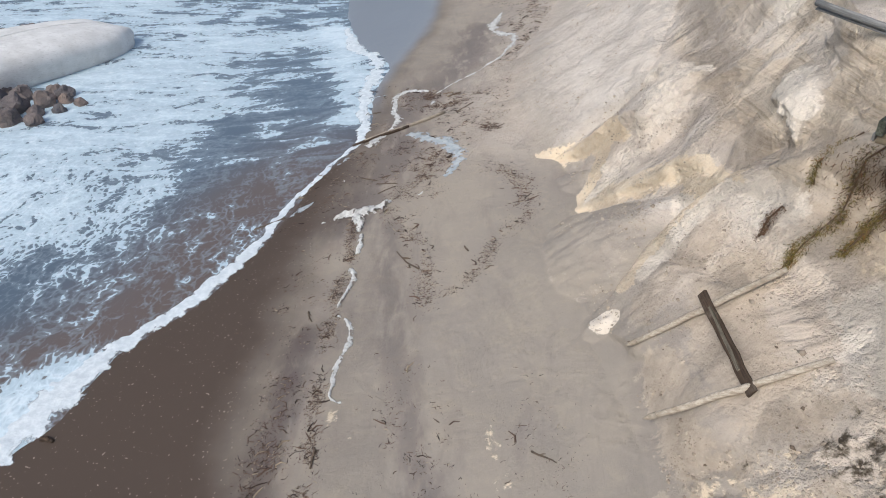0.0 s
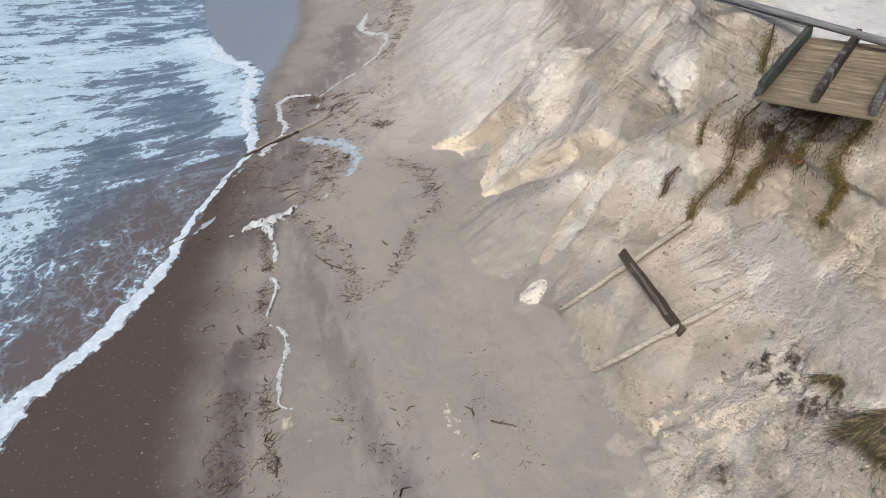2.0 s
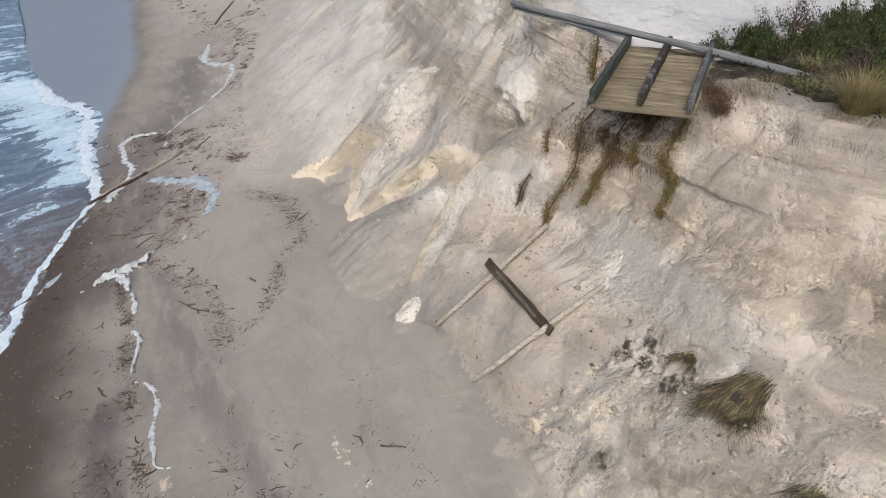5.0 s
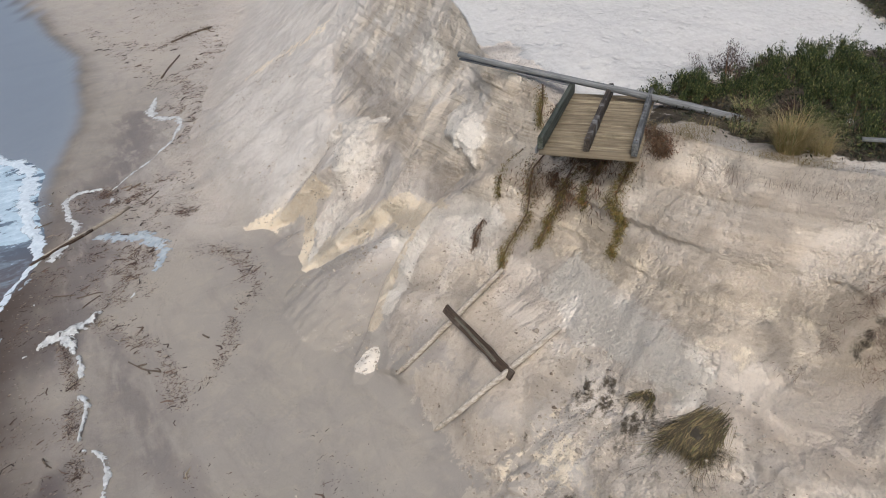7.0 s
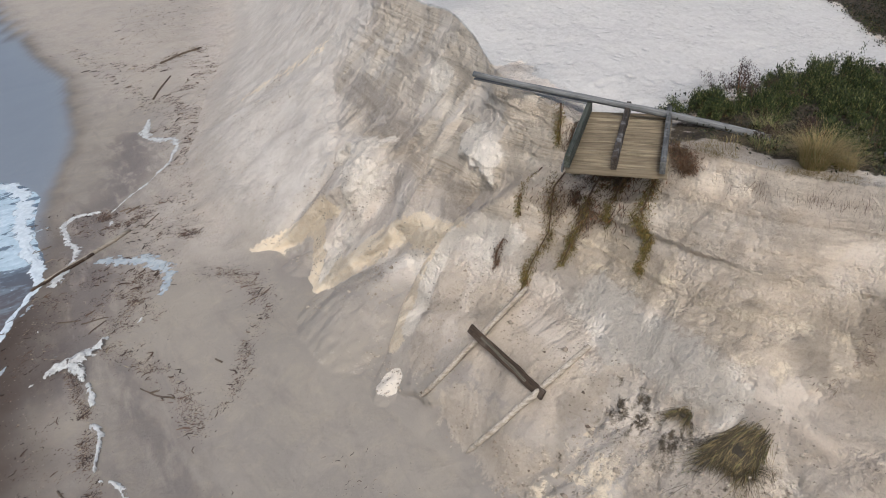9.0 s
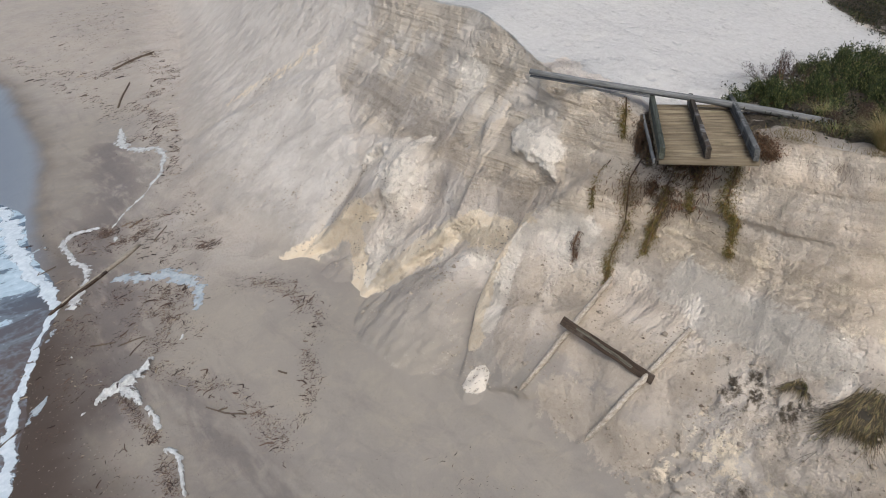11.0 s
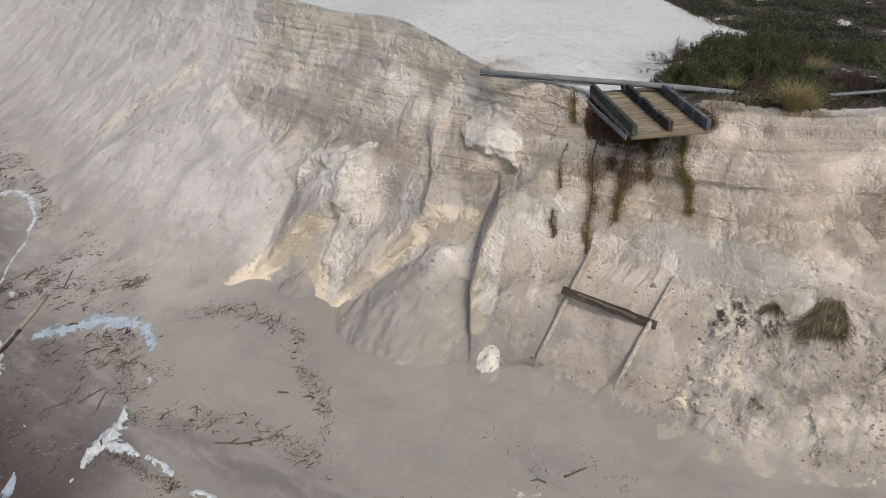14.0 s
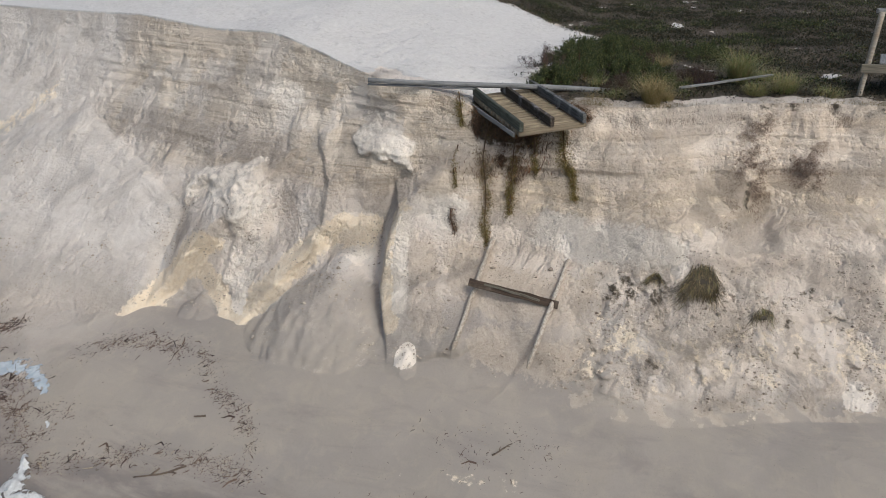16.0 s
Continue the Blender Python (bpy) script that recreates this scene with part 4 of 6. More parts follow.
deck = empty("boardwalk_section", frame_from((5.48, 7.90, 4.36), (0.64, -0.765, 0.055), (0.765, 0.64, 0.075)))
tagged(deck, "overturned wooden boardwalk section hanging over the sandy cliff edge", "boardwalk")
slat_meshes = [half_round("slat", 1.60, 0.069, 0.12, SLAT_WOOD, k) for k in range(4)]
for k in range(17):
    ob = part("slat", slat_meshes[k % 4], deck)
    ob.matrix_basis = pose(random.uniform(-0.01, 0.012), 0.06 + 0.161 * k, random.uniform(-0.006, 0.006), random.uniform(-3, 3), 0, random.uniform(-0.5, 0.5))
joists = []
for k, (x, y0, y1) in enumerate(((0.05, -0.03, 2.72), (0.78, 0.0, 2.70), (1.53, -0.05, 2.66))):
    ob = part("joist", plank_mesh("joist", y1 - y0, 0.09, 0.21, (MOSS_WOOD, STAINED_WOOD, GREY_JOIST)[k], 20 + k, 0.012, 0.004, 8), deck, ("dark greenish-grey mossy joist", "dark brown joist with pale lichen stains", "grey weathered joist with pale stains")[k])
    ob.matrix_basis = pose(x, y0, 0.098, 0, 0, 90)
    joists.append(ob)
ob = part("side_board", plank_mesh("side_board", 2.3, 0.035, 0.10, GREY_WOOD, 31, 0.006, 0.006, 6), deck, "grey side board")
ob.matrix_basis = pose(-0.06, 0.12, -0.10, 0, 2, 91)
for k, (x, y) in enumerate(((0.05, 0.10), (0.78, 0.13), (1.53, 0.09), (0.05, 1.3), (0.78, 1.25), (1.53, 1.35))):
    bm = bmesh.new()
    bmesh.ops.create_cone(bm, cap_ends=True, segments=8, radius1=0.013, radius2=0.010, depth=0.012)
    joist = joists[k % 3]
    ob = part("bolt", tidy(bm, "bolt", DARK_WOOD), joist, "rusty bolt head")
    ob.matrix_basis = joist.matrix_basis.inverted() @ pose(x, y, 0.206)

rail_path = [(6.36, 11.86, 4.98), (6.85, 10.85, 4.90), (7.45, 9.62, 4.83), (8.02, 8.42, 4.77), (8.45, 7.45, 4.71), (8.85, 6.55, 4.63)]
beam_pose = frame_from(rail_path[0], Vector(rail_path[-1]) - Vector(rail_path[0]), (0.9, 0.41, 0.0))
along_beam = [beam_pose.inverted() @ Vector(a).lerp(Vector(b), t) for a, b in zip(rail_path[:-1], rail_path[1:]) for t in (0, 0.25, 0.5, 0.75)] + [beam_pose.inverted() @ Vector(rail_path[-1])]
beam = tagged(new("fallen_handrail", pole_mesh("fallen_handrail", along_beam, [0.058 + 0.016 * k / 20 for k in range(21)], GREY_WOOD, 10, 5, 0.05)),
              "long silver-grey wooden pole lying across the broken boardwalk", "pole")
beam.matrix_world = beam_pose
beam2 = tagged(new("fallen_rail_board", plank_mesh("fallen_rail_board", 2.6, 0.10, 0.035, GREY_WOOD, 41)), "narrow grey board lying beside the fallen pole", "board")
beam2.matrix_world = frame_from((6.42, 11.90, 4.87), (0.41, -0.905, -0.055), (0.9, 0.41, 0.0))

# ---- collapsed fence on the fallen sand ----


def on_slope(p, up=0.0):
    return Vector(p) + Vector((-0.5, 0, 0.85)) * up


post_a = empty("fence_post", pose(3.2, 8.45, 0.35))
tagged(post_a, "pale round fence post lying on the sand slope, half buried", "post", "collapsed fence posts")
post_b = empty("fence_post", pose(3.09, 6.80, 0.40))
tagged(post_b, "pale round fence post lying on the sand slope", "post", "collapsed fence posts")
for post, a, b, seed in ((post_a, (3.2, 8.45, 0.36), (5.2, 8.30, 1.95), 51), (post_b, (3.09, 6.80, 0.40), (5.15, 6.56, 1.74), 52)):
    origin = Vector(post.matrix_world.translation)
    pts = [p - origin + Vector((0, 0.01 * math.sin(3.0 * k), 0.012 * math.cos(2.2 * k))) for k, p in enumerate(line_points(a, b, 9))]
    part("shaft", pole_mesh("shaft", pts, [0.046 + 0.010 * math.sin(k * 0.4) for k in range(9)], POST_WOOD, 12, seed, 0.05), post)
    tip = [pts[0] + (pts[0] - pts[1]).normalized() * d for d in (0.0, 0.10, 0.20)]
    part("pointed_end", pole_mesh("pointed_end", tip, [0.055, 0.045, 0.012], POLE_WOOD, 10, seed + 5, 0.05), post, "yellowish pointed end")
brace = empty("cross_board", frame_from((4.09, 8.47, 1.36), (0.115, -1.80, -0.22), (0.5, 0, 0.85)))
tagged(brace, "dark wet wooden board nailed across two fence posts", "board")
board = part("board", plank_mesh("board", 1.95, 0.17, 0.06, DARK_WOOD, 61, 0.012, 0.012, 9), brace)
for x in (0.10, 1.78):
    bm = bmesh.new()
    bmesh.ops.create_cone(bm, cap_ends=True, segments=8, radius1=0.016, radius2=0.012, depth=0.02)
    ob = part("bolt", tidy(bm, "bolt", DARK_WOOD), board, "rusty bolt")
    ob.matrix_basis = pose(x, 0.02, 0.035)
splinter = part("split_strip", plank_mesh("split_strip", 1.2, 0.05, 0.03, JOIST_WOOD, 63, 0.006, 0.01, 7), brace, "lighter split strip of the board")
splinter.matrix_basis = pose(0.35, 0.03, 0.045, 4, 0, -1.5)

# ---- board and standing boardwalk on the dune top ----
loose = tagged(new("loose_board", plank_mesh("loose_board", 3.2, 0.09, 0.05, GREY_WOOD, 71, 0.01, 0.006)), "long grey board lying in dune grass near the edge", "board")
loose.matrix_world = frame_from((9.35, 4.95, 4.74), (0.735, -0.675, 0.01), (0.675, 0.735, 0.0))

walkway = empty("boardwalk", pose(10.55, 0.92, 4.62, 0, 0, -80))
tagged(walkway, "standing wooden boardwalk with a round handrail post", "boardwalk")
part("post", pole_mesh("post", line_points((0, 0, -0.35), (0.02, -0.03, 1.92), 9), [0.062] * 9, POLE_WOOD, 12, 81, 0.03), walkway)
part("post", pole_mesh("post", line_points((2.3, 0, -0.35), (2.3, 0.0, 1.92), 9), [0.062] * 9, POLE_WOOD, 12, 82, 0.03), walkway)
ob = part("handrail", plank_mesh("handrail", 3.4, 0.12, 0.10, GREY_WOOD, 83, 0.03), walkway)
ob.matrix_basis = pose(-0.08, 0.0, 1.93, 8, 0, 0)
ob = part("cross_beam", plank_mesh("cross_beam", 3.5, 0.08, 0.20, JOIST_WOOD, 84, 0.012), walkway, "dark side beam")
ob.matrix_basis = pose(-0.15, -0.10, 0.66)
ob = part("cross_beam", plank_mesh("cross_beam", 2.7, 0.08, 0.18, JOIST_WOOD, 85, 0.012), walkway, "dark side beam")
ob.matrix_basis = pose(0.75, 1.25, 0.66)
deck_board = plank_mesh("deck_board", 1.4, 0.13, 0.035, GREY_WOOD, 86)
for k in range(20):
    ob = part("deck_board", deck_board, walkway)
    ob.matrix_basis = pose(0.30 + 0.142 * k, -0.08 + random.uniform(-0.01, 0.01), 0.79 + random.uniform(-0.003, 0.003), 0, 0, 70)

# ---- plants ----


def quads_mesh(name, V, material):
    """Many loose four-cornered leaves as one mesh; V is n x 4 x 3."""
    n = len(V)
    mesh = bpy.data.meshes.new(name)
    mesh.vertices.add(n * 4)
    mesh.vertices.foreach_set("co", np.asarray(V, np.float32).ravel())
    mesh.loops.add(n * 4)
    mesh.loops.foreach_set("vertex_index", np.arange(n * 4))
    mesh.polygons.add(n)
    mesh.polygons.foreach_set("loop_start", np.arange(0, n * 4, 4))
    mesh.update(calc_edges=True)
    mesh.materials.append(material)
    return mesh


def leaves(rng, centres, length, width, up=0.3, spread=1.0):
    """Pointed leaves at the given places, turned at random."""
    n = len(centres)
    d = rng.normal(size=(n, 3)) * spread
    d[:, 2] = np.abs(d[:, 2]) * 0.6 + up
    d /= np.linalg.norm(d, axis=1)[:, None]
    s = np.cross(d, rng.normal(size=(n, 3)))
    s /= np.linalg.norm(s, axis=1)[:, None]
    f = np.cross(d, s)
    L = (length * rng.uniform(0.6, 1.3, n))[:, None]
    W = (width * rng.uniform(0.7, 1.3, n))[:, None]
    tip = centres + d * L
    mid = centres + d * L * 0.5
    return np.stack([centres, mid + s * W + f * W * 0.3, tip, mid - s * W + f * W * 0.3], 1)


def blades(rng, roots, heading, length, width, droop, segs=3):
    """Grass blades as bent tapering strips."""
    n = len(roots)
    L = length * rng.uniform(0.55, 1.15, n)
    out = heading.copy()
    side = np.stack([-out[:, 1], out[:, 0], np.zeros(n)], 1)
    side /= np.linalg.norm(side, axis=1)[:, None] + 1e-9
    pts, wid = [], []
    for k in range(segs + 1):
        t = k / segs
        lean = droop * t * t
        pts.append(roots + np.stack([out[:, 0] * L * (0.35 * t + lean), out[:, 1] * L * (0.35 * t + lean), L * (t * 0.95 - 0.75 * lean * t) * out[:, 2]], 1))
        wid.append(width * (1 - 0.85 * t))
    quads = [np.stack([pts[k] - side * wid[k], pts[k] + side * wid[k], pts[k + 1] + side * wid[k + 1], pts[k + 1] - side * wid[k + 1]], 1) for k in range(segs)]
    return np.concatenate(quads)


def top_z(x, y):
    """Height of the dune top."""
    x, y = np.asarray(x, float), np.asarray(y, float)
    i = np.clip(np.searchsorted(rows_y, y), 0, len(rows_y) - 1)
    lx, lz = lip_x[i, 0], lip_z[i, 0]
    return dune_z(np.maximum(x - lx, 0.0), x, y, lz)


def bush(x, y, size, height, n, leaf, label, seed, twiggy=0.0, leaf_len=0.055):
    """A dune shrub: stems from the root, and leafy twigs that stand up and out in tufts with gaps between them."""
    rng = np.random.RandomState(seed)
    z = float(top_z(x, y))
    thing = tagged(empty("bush", pose(x, y, z - 0.03)), label, "bush", "dune bushes")
    twigs = n // 9
    a, r = rng.uniform(0, 2 * np.pi, twigs), np.sqrt(rng.uniform(0, 1, twigs))
    uneven = 1 + 0.35 * np.sin(3 * a + seed) + 0.2 * np.sin(5 * a + 2 * seed)
    px, py = size[0] * r * uneven * np.cos(a), size[1] * r * uneven * np.sin(a)
    clump = fbm(px * 2.6, py * 2.6, seed * 1.7, 3)
    keep = clump > 0.02
    px, py, r, clump = px[keep], py[keep], r[keep], clump[keep]
    m = len(px)
    top = height * (1.1 - 0.75 * r ** 2) * (0.5 + 1.5 * clump + rng.uniform(-0.1, 0.5, m))
    top = np.maximum(top, 0.06)
    tip = np.stack([px, py, top], 1) + rng.normal(0, 0.03, (m, 3))
    root = np.stack([px * 0.62, py * 0.62, top * 0.22], 1)
    bm_v, bm_f = [], []
    for p, q in list(zip(root, tip))[::3]:
        ring = []
        for e, w in ((p * np.array([0.3, 0.3, 0.0]), 0.010), (p, 0.007), (q, 0.002)):
            ring.append([len(bm_v) + i for i in range(3)])
            bm_v += [(e[0] + w * math.cos(t), e[1] + w * math.sin(t), e[2]) for t in (0, 2.1, 4.2)]
        for u, v in zip(ring[:-1], ring[1:]):
            bm_f += [(u[i], u[(i + 1) % 3], v[(i + 1) % 3], v[i]) for i in range(3)]
    tagged(part("branchwork", soup("branchwork", bm_v, bm_f, DEAD_LEAF), thing, "bare brown stems"), kind="stuff")
    per = int(46 * (1 - 0.55 * twiggy))
    t = rng.uniform(0.25, 1.05, (m, per, 1)) ** 0.7
    c = (root[:, None] + (tip - root)[:, None] * t + rng.normal(size=(m, per, 3)) * (0.022 + 0.035 * (1.1 - t))).reshape(-1, 3)
    c[:, 2] = np.maximum(c[:, 2], 0.02)
    part("crown", quads_mesh("crown", leaves(rng, c, leaf_len, leaf_len * 0.13, 1.3, 0.8), leaf), thing)
    return thing


bush(8.95, 8.0, (0.62, 0.5), 0.36, 3000, BUSH_LEAF, "dense green dune bush beside the fallen pole", 101)
bush(9.9, 7.45, (0.85, 0.75), 0.46, 4200, BUSH_LEAF, "dense green dune bush on white sand", 102)
bush(10.6, 8.5, (0.7, 0.55), 0.58, 2600, RED_LEAF, "twiggy reddish-brown dune bush with sparse leaves", 103, 0.8, 0.045)
bush(11.7, 7.8, (1.0, 0.75), 0.50, 4400, BUSH_LEAF, "dark green dune bush among sand and creepers", 104)
bush(11.0, 6.4, (0.95, 0.7), 0.38, 3400, BUSH_LEAF, "low dark green dune bush behind the grass", 105)
bush(13.3, 8.1, (0.95, 0.7), 0.44, 3400, BUSH_LEAF, "green dune bush at the rim of open sand", 106)
bush(9.3, 6.4, (0.6, 0.5), 0.30, 1700, RED_LEAF, "low brownish bush by the cliff edge", 107, 0.4, 0.045)
bush(14.7, 7.3, (1.1, 0.7), 0.36, 3000, BUSH_LEAF, "green dune bush behind others", 108)
bush(21.5, 21.5, (0.9, 0.6), 0.45, 1500, RED_LEAF, "small dark bush on open white sand", 109, 0.3)
bush(15.0, 4.6, (1.3, 0.9), 0.38, 2600, BUSH_LEAF, "spreading low green bush on the dune top", 110)
bush(12.3, 6.9, (0.9, 0.7), 0.46, 3000, BUSH_LEAF, "dark green dune bush beside a brownish one", 112)
bush(14.4, 6.2, (1.0, 0.7), 0.40, 2600, BUSH_LEAF, "dark low dune bush among creepers", 113)
bush(10.0, 5.5, (0.8, 0.6), 0.40, 3000, BUSH_LEAF, "dark green dune bush beside straw-coloured grass", 114)
bush(10.9, 4.7, (0.8, 0.6), 0.36, 2400, RED_LEAF, "dark brownish dune bush behind straw-coloured grass", 115, 0.3)
bush(12.9, 6.2, (0.8, 0.6), 0.34, 2000, RED_LEAF, "dark brownish dune bush among creepers", 111, 0.4)


def tussock(x, y, z, n, length, mats, label, seed, wide=0.22, droop=0.55):
    rng = np.random.RandomState(seed)
    thing = tagged(empty("grass_tussock", pose(x, y, z - 0.03)), label, "dune grass", "grass tussocks")
    for name, mat, m in (("leafage", mats[0], 2 * n), ("dry_leafage", mats[1], n if mats[1] is STRAW else n // 3)):
        a = rng.uniform(0, 2 * np.pi, m)
        r = wide * np.sqrt(rng.uniform(0, 1, m))
        roots_ = np.stack([r * np.cos(a), r * np.sin(a), np.zeros(m)], 1)
        h = np.stack([np.cos(a) * (0.15 + 1.9 * r), np.sin(a) * (0.15 + 1.9 * r), rng.uniform(0.7, 1.1, m)], 1) + rng.normal(size=(m, 3)) * np.array([0.4, 0.4, 0.2])
        tagged(part(name, quads_mesh(name, blades(rng, roots_, h, length, 0.0032, droop), mat), thing), kind="stuff")
    return thing


TUFTS = [(8.45, 5.5, 620, 0.95, 0, 0.18), (8.8, 5.2, 160, 0.6, 0, 0.16), (11.35, 3.60, 420, 1.35, 1, 0.2), (10.45, 2.55, 260, 0.75, 1, 0.28), (10.1, 3.2, 170, 0.55, 1, 0.25),
         (8.45, 6.35, 70, 0.35, 1, 0.25), (7.95, 6.75, 60, 0.3, 0, 0.25), (10.3, 1.6, 130, 0.4, 1, 0.3), (12.6, 5.6, 160, 0.6, 0, 0.25),
         (10.9, 4.7, 120, 0.5, 0, 0.2), (12.2, 2.9, 160, 0.6, 1, 0.25), (9.2, 6.9, 110, 0.5, 1, 0.2)]
for k, (x, y, n, length, green, wide) in enumerate(TUFTS):
    tussock(x, y, float(top_z(x, y)), n, length, (GREEN_GRASS, STRAW) if green else (STRAW, GREEN_GRASS),
            "green marram grass tussock with dry tips on the dune top" if green else "straw-coloured marram grass tussock at the cliff edge", 200 + k, wide)

# creeping plants over the dune top
rng = np.random.RandomState(300)
n = 60000
cx, cy = rng.uniform(7.4, 46, n), rng.uniform(-14, 34, n)
keep = cy < np.interp(cx, SAND_LINE[0], SAND_LINE[1]) - 0.15 + rng.normal(0, 0.3, n)
lxi = lip_x[np.clip(np.searchsorted(rows_y, cy), 0, len(rows_y) - 1), 0]
keep &= np.hypot(cx - 7.1, cy - 8.4) > 1.25
keep &= cx > lxi + 0.1 + (0.3 + 0.7 * np.abs(rng.normal(size=n))) * (cy < 7.2)
thick = 0.42 - fbm(cx * 0.6, cy * 0.6, top_z(cx, cy) * 0.6, 4)
keep &= rng.uniform(0, 1, n) < np.clip(thick * 1.6, 0.03, 1) * np.where(cx > 26, 0.55, 1.0)
keep &= (cy < np.interp(cx, SAND_LINE[0], SAND_LINE[1]) - np.where(cx > 15, 0.5, 1.7)) | (rng.uniform(0, 1, n) < 0.28)
cx, cy = cx[keep], cy[keep]
base = np.stack([cx, cy, top_z(cx, cy)], 1)
c = np.repeat(base, 16, 0) + rng.normal(size=(len(base) * 16, 3)) * np.array([0.15, 0.15, 0.0])
c[:, 2] = top_z(c[:, 0], c[:, 1]) + rng.uniform(-0.01, 0.07, len(c))
tagged(new("creeping_plants", quads_mesh("creeping_plants", leaves(rng, c, 0.075, 0.016, 0.35), CARPET_LEAF)), "brown and green creeping plants covering the dune top", "ground cover", kind="stuff")
pick = fbm(c[:, 0] * 0.35, c[:, 1] * 0.35, 8.0, 3) > 0.08
c2 = c[pick][::2] + rng.normal(size=(len(c[pick][::2]), 3)) * np.array([0.1, 0.1, 0.02]) + np.array([0, 0, 0.05])
tagged(new("low_scrub", quads_mesh("low_scrub", leaves(rng, c2, 0.07, 0.013, 0.6), BUSH_LEAF)), "low green scrub scattered over the dune top", "ground cover", kind="stuff")

# plants that hang down the face
VINES = [([(9.8, 4.75), (9.72, 4.35), (9.65, 4.0)], 0.09, 300, 0), ([(9.62, 3.6), (9.5, 3.15), (9.40, 2.8)], 0.05, 160, 0),
         ([(9.05, 4.1), (8.9, 3.5), (8.75, 2.7), (8.6, 2.2), (8.45, 1.8)], 0.15, 1100, 1), ([(8.4, 4.2), (8.25, 3.5), (8.2, 2.9), (8.10, 2.35)], 0.17, 1200, 2),
         ([(7.25, 4.1), (7.1, 3.6), (6.9, 3.2), (6.70, 2.7)], 0.13, 1100, 0), ([(9.42, 2.40), (9.32, 2.2), (9.2, 2.0)], 0.06, 200, 3), ([(7.95, 4.2), (7.8, 3.6), (7.7, 3.2)], 0.14, 520, 2),
         ([(7.2, 4.62), (6.95, 4.45), (6.8, 4.3)], 0.22, 900, 3), ([(8.75, 4.3), (8.6, 3.7), (8.5, 3.3)], 0.15, 520, 3), ([(9.35, 4.4), (9.25, 3.8)], 0.13, 380, 3)]
for k, (line, wide, m, tone) in enumerate(VINES):
    rng = np.random.RandomState(400 + k)
    m = int(m * 2.4)
    t = rng.uniform(0, 1, m) ** 0.85 * (len(line) - 1)
    i = np.minimum(t.astype(int), len(line) - 2)
    f = t - i
    yy = np.array([line[a][0] + (line[a + 1][0] - line[a][0]) * b for a, b in zip(i, f)])
    zz = np.array([line[a][1] + (line[a + 1][1] - line[a][1]) * b for a, b in zip(i, f)])
    taper = 1.0 - 0.65 * t / (len(line) - 1)
    clump = 0.5 + 1.0 * np.clip(fbm(t * 2.5, k * 3.3, 0.0, 2) + 0.4, 0, 1.2)
    yy = yy + rng.normal(size=m) * wide * taper * 0.8 * clump + 0.10 * fbm(zz * 1.7, k * 2.1, 4.0, 3)
    zz = zz + rng.normal(size=m) * 0.05
    cc = np.array([cliff_at(a, b) for a, b in zip(yy, zz)])
    cc[:, 0] -= np.abs(rng.normal(0.07, 0.07, m)) * taper + 0.015
    q = leaves(rng, cc, 0.062, 0.006, -1.0, 0.75)
    brown = (rng.uniform(0, 1, m) > (0.7 if tone == 0 else 0.25) + 0.9 * t / (len(line) - 1)) if tone != 3 else np.ones(m, bool)
    thing = empty("hanging_plant", pose(0, 0, 0))
    thing.location = cc[np.argmax(cc[:, 2])]
    tagged(thing, ("yellow-green succulent strand hanging down the sandy cliff", "olive and brown trailing plant hanging down the cliff",
                   "reddish and green trailing plant hanging below the boardwalk", "dry red-brown trailing stems on the cliff")[tone], "trailing plant", "hanging plants")
    off = np.array(thing.location)
    if tone != 3:
        part("leaves", quads_mesh("leaves", (q - off)[~brown], VINE_LEAF), thing, "yellow-green fleshy leaves")
    part("dry_leaves", quads_mesh("dry_leaves", (q - off)[brown], DEAD_LEAF), thing, "dry red-brown leaves")
    path = [cliff_at(a, b) - Vector((0.04, 0, 0)) - Vector(off) for a, b in line]
    part("stem", pole_mesh("stem", path, [0.016 - 0.002 * j for j in range(len(path))], DEAD_LEAF, 6, 420 + k, 0.2), thing)

# dead stems under the boardwalk and roots along the lip
rng = np.random.RandomState(450)
m = 12000
yy, zz = rng.uniform(6.8, 9.8, m), rng.uniform(2.8, 4.25, m)
keep = rng.uniform(0, 1, m) < np.clip(0.9 * np.exp(-((yy - 8.3) / 0.7) ** 2) * np.clip((zz - 2.95 + 0.9 * fbm(yy * 3, 0.3, 0.1, 2)) / 0.9, 0, 1), 0, 1)
cc = np.array([cliff_at(a, b) for a, b in zip(yy[keep], zz[keep])])
cc[:, 0] -= np.abs(rng.normal(0.03, 0.05, len(cc)))
tagged(new("dead_stems", quads_mesh("dead_stems", leaves(rng, cc, 0.16, 0.008, -1.0, 0.5), DEAD_LEAF)), "tangle of dead brown stems under the boardwalk", "dead plants", kind="stuff")
m = 20000
yy = rng.uniform(-1.0, 7.3, m)
zz = np.interp(yy, rows_y, lip_z[:, 0]) - np.abs(rng.normal(0.06, 0.2, m))
dens = np.clip(0.16 + fbm(yy * 1.5, 0.3, 0.7, 3) * 0.9, 0.03, 0.4)
keep = rng.uniform(0, 1, m) < dens
cc = np.array([cliff_at(a, b) for a, b in zip(yy[keep], zz[keep])])
cc[:, 0] -= np.abs(rng.normal(0.02, 0.03, len(cc)))
tagged(new("lip_roots", quads_mesh("lip_roots", leaves(rng, cc, 0.24, 0.0026, -1.5, 0.4), ROOT_FIBRE)), "straw-coloured roots hanging from the turf at the cliff's lip", "roots", kind="stuff")
m = 7500
